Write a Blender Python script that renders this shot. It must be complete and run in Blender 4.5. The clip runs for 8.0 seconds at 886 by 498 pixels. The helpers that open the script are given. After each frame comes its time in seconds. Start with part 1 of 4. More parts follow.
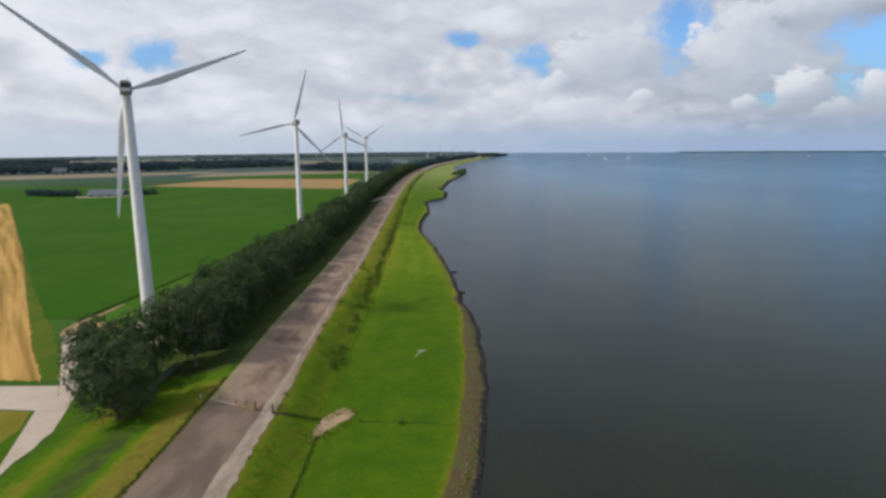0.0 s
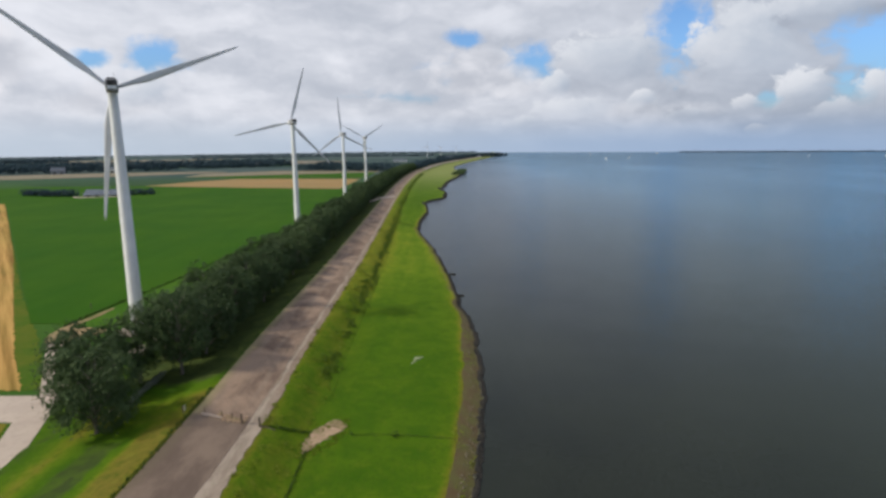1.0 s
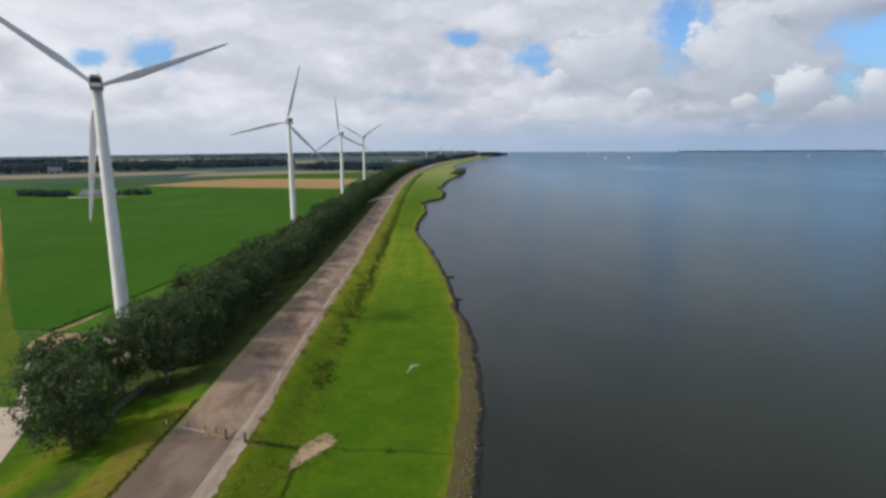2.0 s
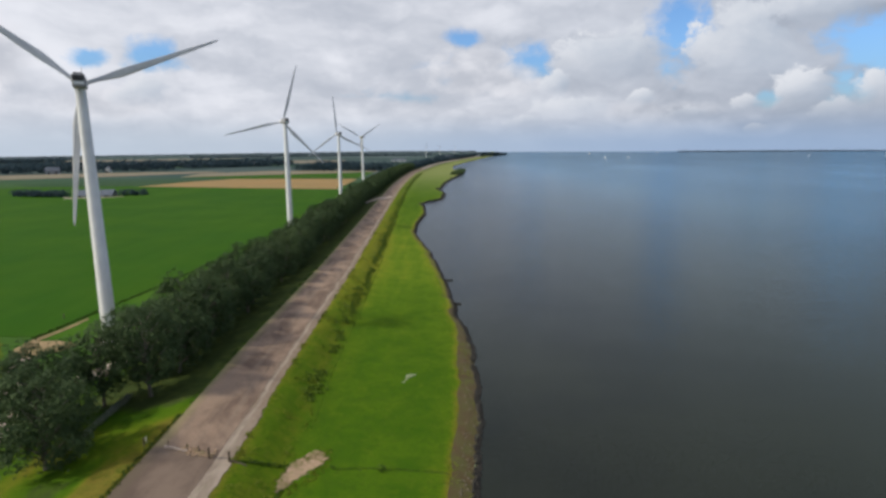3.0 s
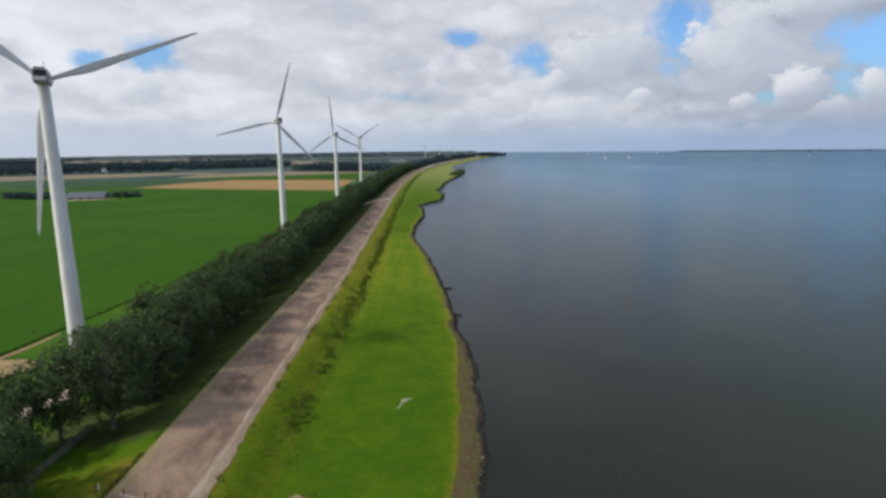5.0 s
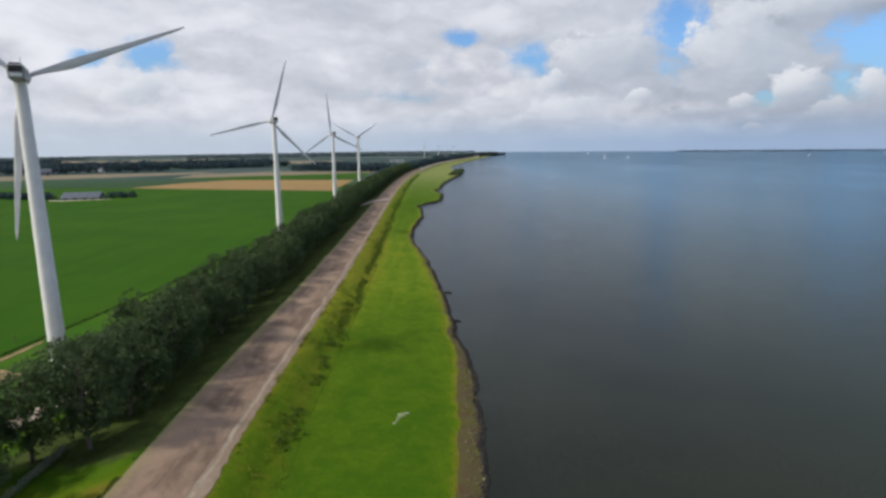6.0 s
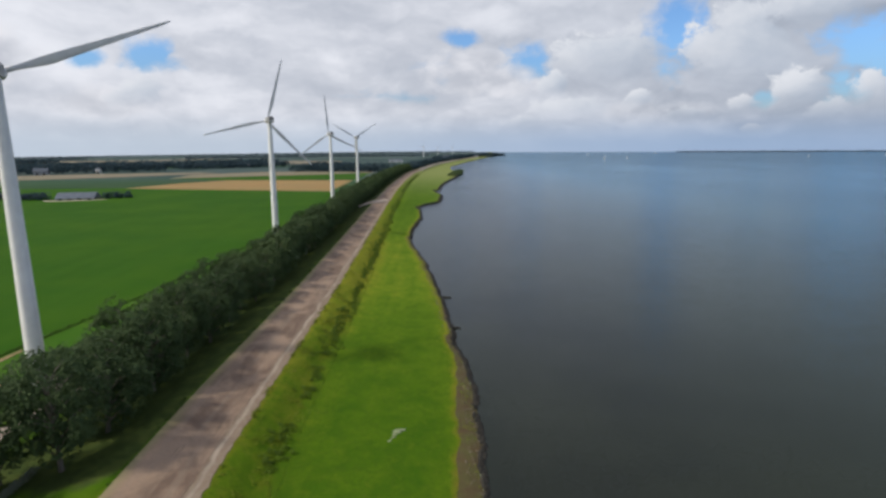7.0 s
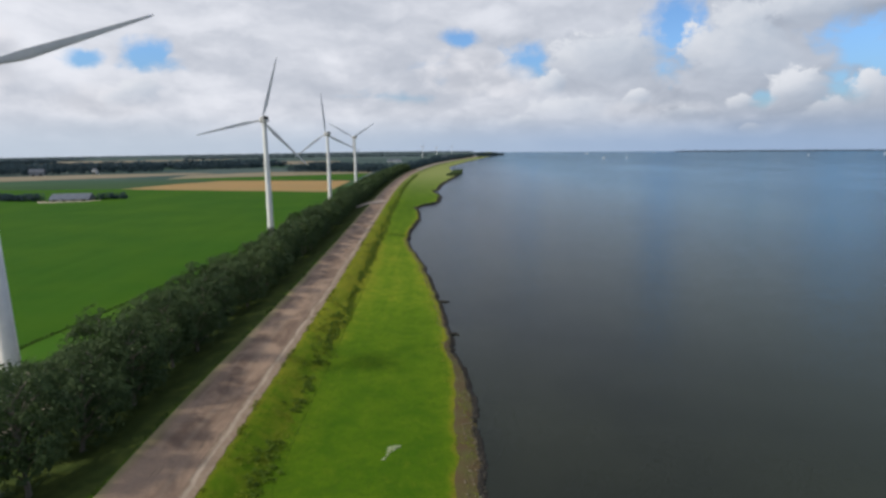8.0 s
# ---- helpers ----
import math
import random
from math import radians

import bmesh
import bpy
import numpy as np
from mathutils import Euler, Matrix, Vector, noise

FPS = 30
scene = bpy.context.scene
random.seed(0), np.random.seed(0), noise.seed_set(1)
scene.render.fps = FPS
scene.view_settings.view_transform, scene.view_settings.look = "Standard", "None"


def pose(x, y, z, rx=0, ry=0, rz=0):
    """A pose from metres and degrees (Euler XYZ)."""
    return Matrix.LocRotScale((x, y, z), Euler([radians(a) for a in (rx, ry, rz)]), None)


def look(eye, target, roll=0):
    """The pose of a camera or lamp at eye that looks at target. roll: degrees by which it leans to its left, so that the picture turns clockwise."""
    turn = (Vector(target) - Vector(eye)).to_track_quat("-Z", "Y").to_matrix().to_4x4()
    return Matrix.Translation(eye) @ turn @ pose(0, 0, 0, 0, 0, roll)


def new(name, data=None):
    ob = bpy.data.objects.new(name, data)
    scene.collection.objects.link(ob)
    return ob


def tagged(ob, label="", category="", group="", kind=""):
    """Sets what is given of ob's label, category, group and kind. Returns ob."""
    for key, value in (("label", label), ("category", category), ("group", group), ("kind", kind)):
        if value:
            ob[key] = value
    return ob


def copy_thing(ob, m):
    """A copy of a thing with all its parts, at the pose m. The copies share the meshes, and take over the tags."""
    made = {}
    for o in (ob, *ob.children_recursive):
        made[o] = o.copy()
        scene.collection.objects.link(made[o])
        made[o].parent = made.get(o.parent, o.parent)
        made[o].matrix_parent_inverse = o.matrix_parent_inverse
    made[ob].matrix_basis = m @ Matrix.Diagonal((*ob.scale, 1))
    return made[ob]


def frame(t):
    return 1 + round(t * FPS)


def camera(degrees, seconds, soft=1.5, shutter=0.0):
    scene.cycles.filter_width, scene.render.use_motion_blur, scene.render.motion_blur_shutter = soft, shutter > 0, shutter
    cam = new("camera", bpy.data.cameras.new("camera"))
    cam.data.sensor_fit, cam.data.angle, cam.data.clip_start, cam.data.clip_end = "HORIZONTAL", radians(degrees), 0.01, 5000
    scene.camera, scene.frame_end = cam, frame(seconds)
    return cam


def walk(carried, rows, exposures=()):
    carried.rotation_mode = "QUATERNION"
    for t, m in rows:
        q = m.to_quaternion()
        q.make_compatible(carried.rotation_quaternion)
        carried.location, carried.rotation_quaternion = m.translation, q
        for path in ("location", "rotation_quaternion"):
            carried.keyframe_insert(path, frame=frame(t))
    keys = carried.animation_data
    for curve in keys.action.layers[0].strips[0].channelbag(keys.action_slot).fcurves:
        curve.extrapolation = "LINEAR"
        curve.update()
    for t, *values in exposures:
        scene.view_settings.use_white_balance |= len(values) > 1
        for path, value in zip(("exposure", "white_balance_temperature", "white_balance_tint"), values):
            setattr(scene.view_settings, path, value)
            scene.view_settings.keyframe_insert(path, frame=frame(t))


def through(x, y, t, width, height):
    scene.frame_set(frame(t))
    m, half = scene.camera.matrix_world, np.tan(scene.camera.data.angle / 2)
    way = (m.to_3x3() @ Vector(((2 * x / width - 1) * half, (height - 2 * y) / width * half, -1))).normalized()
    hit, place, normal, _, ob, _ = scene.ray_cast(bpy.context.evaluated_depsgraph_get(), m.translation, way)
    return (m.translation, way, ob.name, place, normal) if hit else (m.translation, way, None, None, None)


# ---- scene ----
cam = camera(78.4, 8.0, soft=3.0)
PATH = [
    (0, (-0.47, -0.953, 43.967), (-0.523, 1.013, 43.601), -0.2),
    (0.5, (-0.192, 1.073, 43.961), (-0.246, 3.039, 43.594), -0.2),
    (1, (0.083, 3.142, 43.961), (0.029, 5.107, 43.594), -0.2),
    (1.5, (0.304, 5.22, 44.001), (0.251, 7.185, 43.633), -0.2),
    (3, (0.827, 11.75, 44.185), (0.776, 13.715, 43.816), -0.2),
    (3.5, (0.878, 14.092, 44.242), (0.828, 16.057, 43.874), -0.3),
    (4, (0.817, 16.503, 44.258), (0.767, 18.468, 43.89), -0.3),
    (4.5, (0.777, 18.984, 44.282), (0.727, 20.95, 43.914), -0.3),
    (6, (0.688, 26.556, 44.432), (0.642, 28.521, 44.063), -0.3),
    (6.5, (0.682, 29.131, 44.45), (0.637, 31.097, 44.081), -0.2),
    (7, (0.635, 31.717, 44.439), (0.592, 33.683, 44.071), -0.2),
    (7.5, (0.664, 34.185, 44.416), (0.624, 36.15, 44.047), -0.2),
    (8, (0.833, 36.633, 44.368), (0.793, 38.598, 44.0), -0.3),
]
walk(cam, [(t, look(eye, target, roll)) for t, eye, target, roll in PATH])

# ---- world, sun ----
SUN_AZ, SUN_EL = -108.0, 42.0      # degrees: clockwise from straight ahead (+y), above the horizon
world = bpy.data.worlds.new("sky")
scene.world = world
world.use_nodes = True


class Nodes:
    """A short hand for node trees: n.add(type, inputs..., attributes...)."""

    def __init__(self, tree):
        self.tree = tree
        tree.nodes.clear()

    def add(self, kind, inputs=None, **attrs):
        node = self.tree.nodes.new("ShaderNode" + kind)
        for key, value in attrs.items():
            setattr(node, key, value)
        for key, value in (inputs or {}).items():
            self.feed(node.inputs[key], value)
        return node

    def feed(self, socket, value):
        if hasattr(value, "is_output"):
            self.tree.links.new(value, socket)
        elif hasattr(value, "outputs"):
            self.tree.links.new(value.outputs[0], socket)
        else:
            socket.default_value = value

    def math(self, op, a, b=0.0, c=0.0, clamp=False):
        return self.add("Math", {0: a, 1: b, 2: c}, operation=op, use_clamp=clamp).outputs[0]

    def vec(self, op, a, b=(0, 0, 0)):
        return self.add("VectorMath", {0: a, 1: b}, operation=op)

    def step(self, x, lo, hi, a=0.0, b=1.0):
        return self.add("MapRange", {0: x, 1: lo, 2: hi, 3: a, 4: b}, interpolation_type="SMOOTHSTEP").outputs[0]

    def mix(self, fac, a, b):
        node = self.add("Mix", data_type="RGBA")
        self.feed(node.inputs[0], fac)
        self.feed(node.inputs[6], a if hasattr(a, "is_output") or hasattr(a, "outputs") else (*a, 1))
        self.feed(node.inputs[7], b if hasattr(b, "is_output") or hasattr(b, "outputs") else (*b, 1))
        return node.outputs[2]

    def noise(self, vector, scale, detail=4.0, rough=0.55, distort=0.0):
        return self.add("TexNoise", {"Vector": vector, "Scale": scale, "Detail": detail, "Roughness": rough, "Distortion": distort}).outputs[0]


def build_sky():
    n = Nodes(world.node_tree)
    sky = n.add("TexSky", sky_type="NISHITA", sun_disc=False, sun_elevation=radians(SUN_EL), sun_rotation=radians(SUN_AZ), air_density=1.0, dust_density=0.6, ozone_density=1.5)
    blue = n.vec("MULTIPLY", sky, (0.086, 0.115, 0.150)).outputs[0]
    d = n.add("TexCoord").outputs["Generated"]
    xyz = n.add("SeparateXYZ", {0: d})
    up = n.math("MAXIMUM", xyz.outputs[2], 0.0)
    blue = n.add("VectorMath", {0: blue, "Scale": n.step(up, 0.04, 0.18, 0.68, 1.0)}, operation="SCALE").outputs[0]
    # the cloud layer, seen in perspective: flatter and smaller towards the horizon
    flat = n.math("ADD", up, 0.16)
    layer = n.add("CombineXYZ", {0: n.math("DIVIDE", xyz.outputs[0], flat), 1: n.math("DIVIDE", xyz.outputs[1], flat), 2: 0.0}).outputs[0]
    swirl = n.add("TexNoise", {"Vector": d, "Scale": 6.0, "Detail": 5.0, "Roughness": 0.6}).outputs["Color"]
    swirl = n.vec("SUBTRACT", swirl, (0.5, 0.5, 0.5)).outputs[0]
    tall = n.vec("ADD", n.vec("MULTIPLY", d, (1.0, 1.0, 1.5)).outputs[0], n.vec("MULTIPLY", swirl, (0.10, 0.10, 0.10)).outputs[0]).outputs[0]
    bent = n.vec("ADD", d, n.vec("MULTIPLY", swirl, (0.035, 0.01, 0.03)).outputs[0]).outputs[0]
    cover = n.noise(n.vec("ADD", layer, (3.1, 7.7, 0.4)).outputs[0], 0.55, 7.0, 0.52, 0.25)

    def lumps(v):
        """Rounded heaps, 1 at their crowns."""
        node = n.add("TexVoronoi", {"Vector": v, "Scale": 6.5, "Detail": 3.0, "Roughness": 0.5, "Lacunarity": 2.3, "Smoothness": 0.7}, feature="SMOOTH_F1", normalize=True)
        return n.math("SUBTRACT", 1.0, n.math("MULTIPLY", node.outputs["Distance"], 1.6))

    billow = lumps(tall)
    below = lumps(n.vec("ADD", tall, (0.010, 0.0, 0.035)).outputs[0])
    # the layer's own lumps lie flatter
    sheet = n.vec("ADD", n.vec("MULTIPLY", d, (0.72, 0.72, 1.9)).outputs[0], n.vec("MULTIPLY", swirl, (0.11, 0.11, 0.12)).outputs[0]).outputs[0]
    rolls = lumps(sheet)
    shelf = n.math("SUBTRACT", rolls, lumps(n.vec("ADD", sheet, (0.012, 0.0, 0.05)).outputs[0]))
    fine = n.noise(tall, 19.0, 8.0, 0.58, 0.1)

    turned = n.add("SeparateXYZ", {0: bent})
    front = n.math("MAXIMUM", turned.outputs[1], 0.02)
    ahead = n.add("CombineXYZ", {0: n.math("DIVIDE", turned.outputs[0], front), 1: n.math("DIVIDE", turned.outputs[2], front), 2: 0.0}).outputs[0]

    def spot(x, z, wide, high):
        """1 in the direction (x, 1, z), 0 at the rim of an ellipse round it, less outside."""
        gap = n.vec("MULTIPLY", n.vec("SUBTRACT", ahead, (x, z, 0.0)).outputs[0], (1 / wide, 1 / high, 0.0)).outputs[0]
        return n.math("SUBTRACT", 1.0, n.vec("LENGTH", gap).outputs["Value"])

    # open blue between the clouds
    gaps = None
    for x, z, wide, high in ((-0.664, 0.160, 0.050, 0.022), (-0.543, 0.160, 0.062, 0.040), (0.012, 0.190, 0.040, 0.021), (0.131, 0.142, 0.066, 0.036), (0.378, 0.198, 0.060, 0.078), (0.700, 0.168, 0.100, 0.088),
                             (0.676, 0.110, 0.066, 0.046), (0.543, 0.085, 0.032, 0.027), (2.2, 0.55, 0.4, 0.2)):
        near = spot(x, z, wide, high)
        gaps = near if gaps is None else n.math("MAXIMUM", gaps, near)
    thick = n.math("ADD", n.math("MULTIPLY", n.math("SUBTRACT", billow, 0.5), 0.9), n.math("MULTIPLY", n.math("SUBTRACT", fine, 0.5), 1.6))
    open_gap = n.step(n.math("SUBTRACT", gaps, n.math("MULTIPLY", thick, 1.15)), -0.1, 0.65)
    high = n.step(xyz.outputs[2], 0.25, 0.38, 0.0, 0.17)
    elsewhere = n.step(n.math("SUBTRACT", n.math("ADD", cover, n.math("MULTIPLY", thick, 0.12)), high), 0.37, 0.24)
    blue_amount = n.math("MAXIMUM", open_gap, n.math("MULTIPLY", elsewhere, 0.8), clamp=True)
    # heaped clouds standing before the grey layer
    heaps = None
    for x, z, wide, high in ((0.024, 0.129, 0.086, 0.054), (0.406, 0.056, 0.065, 0.024), (0.51, 0.036, 0.086, 0.022), (0.32, 0.061, 0.075, 0.026), (0.085, 0.115, 0.075, 0.034),
                             (-0.62, 0.085, 0.12, 0.034), (-0.85, 0.16, 0.12, 0.07)):
        near = spot(x, z, wide, high)
        heaps = near if heaps is None else n.math("MAXIMUM", heaps, near)
    heap = n.step(n.math("ADD", heaps, n.math("MULTIPLY", thick, 0.7)), -0.05, 0.5)
    relief = n.math("SUBTRACT", billow, below)
    rough = n.math("MULTIPLY", n.math("SUBTRACT", fine, 0.5), 0.4)
    tone = n.math("ADD", n.math("MULTIPLY", shelf, 1.0), n.math("ADD", n.math("MULTIPLY", n.math("SUBTRACT", rolls, 0.5), 0.45), n.math("MULTIPLY", n.math("SUBTRACT", cover, 0.5), 1.2)))
    light = n.step(n.math("ADD", tone, n.math("MULTIPLY", rough, 0.7)), -0.42, 0.50)
    layer_col = n.mix(light, (0.49, 0.52, 0.58), (0.80, 0.81, 0.85))
    tone = n.math("ADD", n.math("MULTIPLY", relief, 1.7), n.math("SUBTRACT", n.math("MULTIPLY", billow, 0.5), n.math("MULTIPLY", n.math("MAXIMUM", heaps, 0.0), 0.25)))
    light = n.step(n.math("ADD", tone, rough), -0.25, 0.55)
    heap_col = n.mix(light, (0.53, 0.55, 0.60), (0.79, 0.79, 0.82))
    cloud = n.mix(heap, layer_col, heap_col)
    side = n.mix(n.add("MapRange", {0: xyz.outputs[0], 1: -0.05, 2: 0.7}).outputs[0], (1.02, 1.03, 1.06), (0.550, 0.61, 0.695))     # brighter towards the sun's side
    cloud = n.vec("MULTIPLY", cloud, side).outputs[0]
    # a pale blue-grey band low over the horizon
    low = n.step(xyz.outputs[2], 0.066, 0.0)
    haze = n.mix(n.step(xyz.outputs[0], -0.5, 0.5), (0.50, 0.58, 0.69), (0.31, 0.43, 0.63))
    cloud = n.mix(n.math("MULTIPLY", low, 0.88), cloud, haze)
    thin = n.math("MULTIPLY", n.math("MULTIPLY", blue_amount, n.math("SUBTRACT", 1.0, n.math("MULTIPLY", heap, 0.8))), n.step(xyz.outputs[2], 0.02, 0.09))
    colour = n.mix(thin, cloud, blue)
    # heaped clouds with clear bright upper edges, fading into the layer below
    ragged = n.math("ADD", n.math("MULTIPLY", n.math("SUBTRACT", billow, 0.5), 0.6), n.math("MULTIPLY", n.math("SUBTRACT", fine, 0.5), 1.7))
    ragged = n.math("ADD", ragged, n.math("MULTIPLY", n.math("SUBTRACT", n.noise(tall, 48.0, 6.0, 0.6), 0.5), 0.7))
    for x, z, wide, high in ((0.278, 0.150, 0.100, 0.060), (0.213, 0.064, 0.070, 0.028), (0.500, 0.163, 0.103, 0.095), (0.623, 0.233, 0.108, 0.043), (0.407, 0.054, 0.050, 0.020), (0.748, 0.088, 0.050, 0.050), (0.603, 0.086, 0.056, 0.046),
                             (0.662, 0.060, 0.043, 0.024), (0.321, 0.081, 0.030, 0.018), (0.514, 0.073, 0.030, 0.020), (0.172, 0.104, 0.032, 0.022), (0.531, 0.032, 0.024, 0.012), (0.118, 0.037, 0.040, 0.013), (-0.574, 0.089, 0.065, 0.034)):
        off = n.vec("MULTIPLY", n.vec("SUBTRACT", ahead, (x, z, 0.0)).outputs[0], (1 / wide, 1 / high, 0.0)).outputs[0]
        reach = n.vec("LENGTH", off).outputs["Value"]
        axis = n.add("SeparateXYZ", {0: off})
        base = n.math("MULTIPLY", n.step(axis.outputs[1], -0.85, 0.45), n.step(axis.outputs[0], 1.25, 0.2))
        mask = n.math("MULTIPLY", n.step(n.math("ADD", n.math("SUBTRACT", 1.0, reach), ragged), 0.0, 0.28), base)
        mask = n.math("MULTIPLY", mask, n.step(xyz.outputs[2], 0.01, 0.11, 0.2, 1.0))          # lost in the low haze
        lit = n.math("ADD", n.math("SUBTRACT", n.math("MULTIPLY", axis.outputs[1], 0.40), n.math("MULTIPLY", axis.outputs[0], 0.28)), n.math("ADD", n.math("MULTIPLY", relief, 0.9), rough))
        colour = n.mix(mask, colour, n.mix(n.step(lit, -0.45, 0.6), (0.36, 0.435, 0.55), (0.75, 0.775, 0.83)))
    back = n.add("Background", {0: colour, 1: 1.0})
    n.add("OutputWorld", {0: back})


build_sky()
sun_data = bpy.data.lights.new("sun", "SUN")
sun_data.energy, sun_data.angle, sun_data.color = 3.7, radians(4.0), (1.0, 0.935, 0.79)
sun = new("sun", sun_data)
az, el = radians(SUN_AZ), radians(SUN_EL)
sun.matrix_world = look((math.sin(az) * math.cos(el) * 300, math.cos(az) * math.cos(el) * 300, math.sin(el) * 300), (0, 0, 0))

# ---- materials ----


def material(name, build, rough=0.9, metal=0.0, spec=0.3, bump=None):
    """build(n, p) returns the base colour; p is the position in metres. bump: (scale, strength, distance)."""
    m = bpy.data.materials.new(name)
    m.use_nodes = True
    n = Nodes(m.node_tree)
    p = n.add("NewGeometry").outputs["Position"]
    bsdf = n.add("BsdfPrincipled", {"Roughness": rough, "Metallic": metal, "Specular IOR Level": spec})
    n.feed(bsdf.inputs["Base Color"], build(n, p))
    if bump:
        b = n.add("Bump", {"Strength": bump[1], "Distance": bump[2], "Height": n.noise(p, bump[0], 6.0, 0.65)})
        n.feed(bsdf.inputs["Normal"], b)
    n.add("OutputMaterial", {0: bsdf})
    return m


def two_tone(a, b, c, big, small, fleck=0.5):
    """Large patches from a to b, small flecks of c."""
    def build(n, p):
        large = n.step(n.noise(p, big, 4.0, 0.6), 0.35, 0.65)
        fine = n.step(n.noise(p, small, 5.0, 0.7), 0.45, 0.75)
        return n.mix(n.math("MULTIPLY", fine, fleck), n.mix(large, a, b), c)
    return build


def streaky(a, b, c, turn, along, across):
    """Field rows: noise stretched along a direction (degrees from +y, to the right)."""
    def build(n, p):
        q = n.add("VectorRotate", {"Vector": p, "Angle": radians(turn)}, rotation_type="Z_AXIS").outputs[0]
        row = n.noise(n.vec("MULTIPLY", q, (across, along, 0.0)).outputs[0], 1.0, 5.0, 0.6)
        patch = n.step(n.noise(p, 0.02, 4.0, 0.6), 0.35, 0.7)
        fleck = n.noise(p, 1.2, 5.0, 0.7)
        base = n.mix(n.step(row, 0.35, 0.68), a, b)
        return n.mix(n.math("MULTIPLY", n.math("MULTIPLY", patch, fleck), 0.9), base, c)
    return build


def flat(a, b, scale=2.0):
    def build(n, p):
        return n.mix(n.step(n.noise(p, scale, 5.0, 0.65), 0.35, 0.65), a, b)
    return build


def grass_material():
    """Grass from lush green to dry olive by the ground's dry value, broken up by patches, mowing lines and flecks, with
    tree shade and far haze in the colour.
    """
    m = bpy.data.materials.new("dike_grass")
    m.use_nodes = True
    n = Nodes(m.node_tree)
    p = n.add("NewGeometry").outputs["Position"]
    # values below zero carry the painted shade under the trees
    dry = n.add("Attribute", attribute_name="dry").outputs["Fac"]
    wide = n.noise(p, 0.05, 5.0, 0.6)
    patchy = n.noise(p, 0.35, 5.0, 0.65, 0.3)
    lines = n.noise(n.vec("MULTIPLY", p, (0.5, 0.03, 0)).outputs[0], 1.0, 4.0, 0.6)
    fleck = n.noise(p, 1.7, 6.0, 0.7)
    level = n.math("ADD", dry, n.math("MULTIPLY", n.math("SUBTRACT", wide, 0.5), 0.55))
    level = n.math("ADD", level, n.math("MULTIPLY", n.math("SUBTRACT", patchy, 0.5), 0.8))
    along = n.add("SeparateXYZ", {0: p}).outputs[1]
    level = n.math("ADD", level, n.math("MULTIPLY", n.step(along, 100.0, 220.0, 0.0, 0.42), n.step(along, 420.0, 240.0, 0.25, 1.0)))      # yellower and lighter further along, less so past y = 240
    level = n.math("ADD", level, n.math("MULTIPLY", n.math("SUBTRACT", lines, 0.5), 0.3))
    lime = n.mix(n.step(along, 95.0, 210.0), (0.078, 0.128, 0.006), (0.100, 0.168, 0.009))
    lush = n.mix(n.step(n.noise(p, 0.16, 5.0, 0.65, 0.6), 0.36, 0.66), (0.036, 0.088, 0.004), (0.056, 0.112, 0.005))
    col = n.mix(n.step(level, 0.0, 0.7), lush, lime)
    col = n.mix(n.step(level, 0.4, 0.95), col, n.mix(n.step(along, 95.0, 170.0), (0.130, 0.128, 0.013), (0.185, 0.195, 0.016)))
    col = n.mix(n.math("MULTIPLY", n.step(level, 0.62, 1.1), n.step(along, 130.0, 70.0, 0.10, 0.65)), col, (0.135, 0.100, 0.024))
    col = n.mix(n.math("MULTIPLY", n.step(fleck, 0.45, 0.72), 0.6), col, (0.032, 0.068, 0.006))
    tufty = n.noise(p, 0.5, 4.0, 0.6, 0.8)
    col = n.mix(n.math("MULTIPLY", n.step(tufty, 0.50, 0.70), 0.45), col, (0.034, 0.078, 0.005))
    col = n.mix(n.math("MULTIPLY", n.step(tufty, 0.44, 0.28), 0.4), col, (0.088, 0.128, 0.008))
    spots = n.noise(p, 0.9, 6.0, 0.72, 0.4)
    col = n.mix(n.math("MULTIPLY", n.step(spots, 0.50, 0.72), n.step(level, 0.1, 0.9, 0.12, 0.65)), col, (0.150, 0.150, 0.022))
    col = n.mix(n.math("MULTIPLY", n.step(along, 420.0, 1000.0), 0.75), col, (0.205, 0.225, 0.085))          # haze put into the colour: paler, greyer grass towards the headland
    verge_shade = n.mix(n.step(patchy, 0.4, 0.65), (0.036, 0.054, 0.015), (0.056, 0.074, 0.019))     # the trees' shade, put into the verge's colour
    col = n.mix(n.step(level, -0.05, -0.5), col, verge_shade)
    bsdf = n.add("BsdfPrincipled", {"Base Color": col, "Roughness": 0.95, "Specular IOR Level": 0.04})
    n.feed(bsdf.inputs["Normal"], n.add("Bump", {"Strength": 0.6, "Distance": 0.16, "Height": n.math("ADD", fleck, patchy)}))
    n.add("OutputMaterial", {0: bsdf})
    return m


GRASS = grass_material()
DRY = material("dry_grass", two_tone((0.20, 0.155, 0.03), (0.135, 0.125, 0.018), (0.09, 0.095, 0.015), 0.12, 0.9, 0.5), spec=0.04, bump=(2.5, 0.6, 0.15))
VERGE = material("margin_grass", two_tone((0.085, 0.105, 0.012), (0.042, 0.095, 0.008), (0.12, 0.105, 0.025), 0.08, 0.8, 0.5), spec=0.04, bump=(2.5, 0.6, 0.15))
MARGIN = material("mown_margin", two_tone((0.032, 0.096, 0.007), (0.048, 0.112, 0.010), (0.065, 0.105, 0.014), 0.05, 0.9, 0.45), spec=0.04, bump=(2.0, 0.5, 0.12))
BANK = material("stony_bank", two_tone((0.080, 0.052, 0.022), (0.080, 0.078, 0.020), (0.112, 0.084, 0.042), 0.30, 2.2, 0.4), bump=(3.5, 0.9, 0.2))


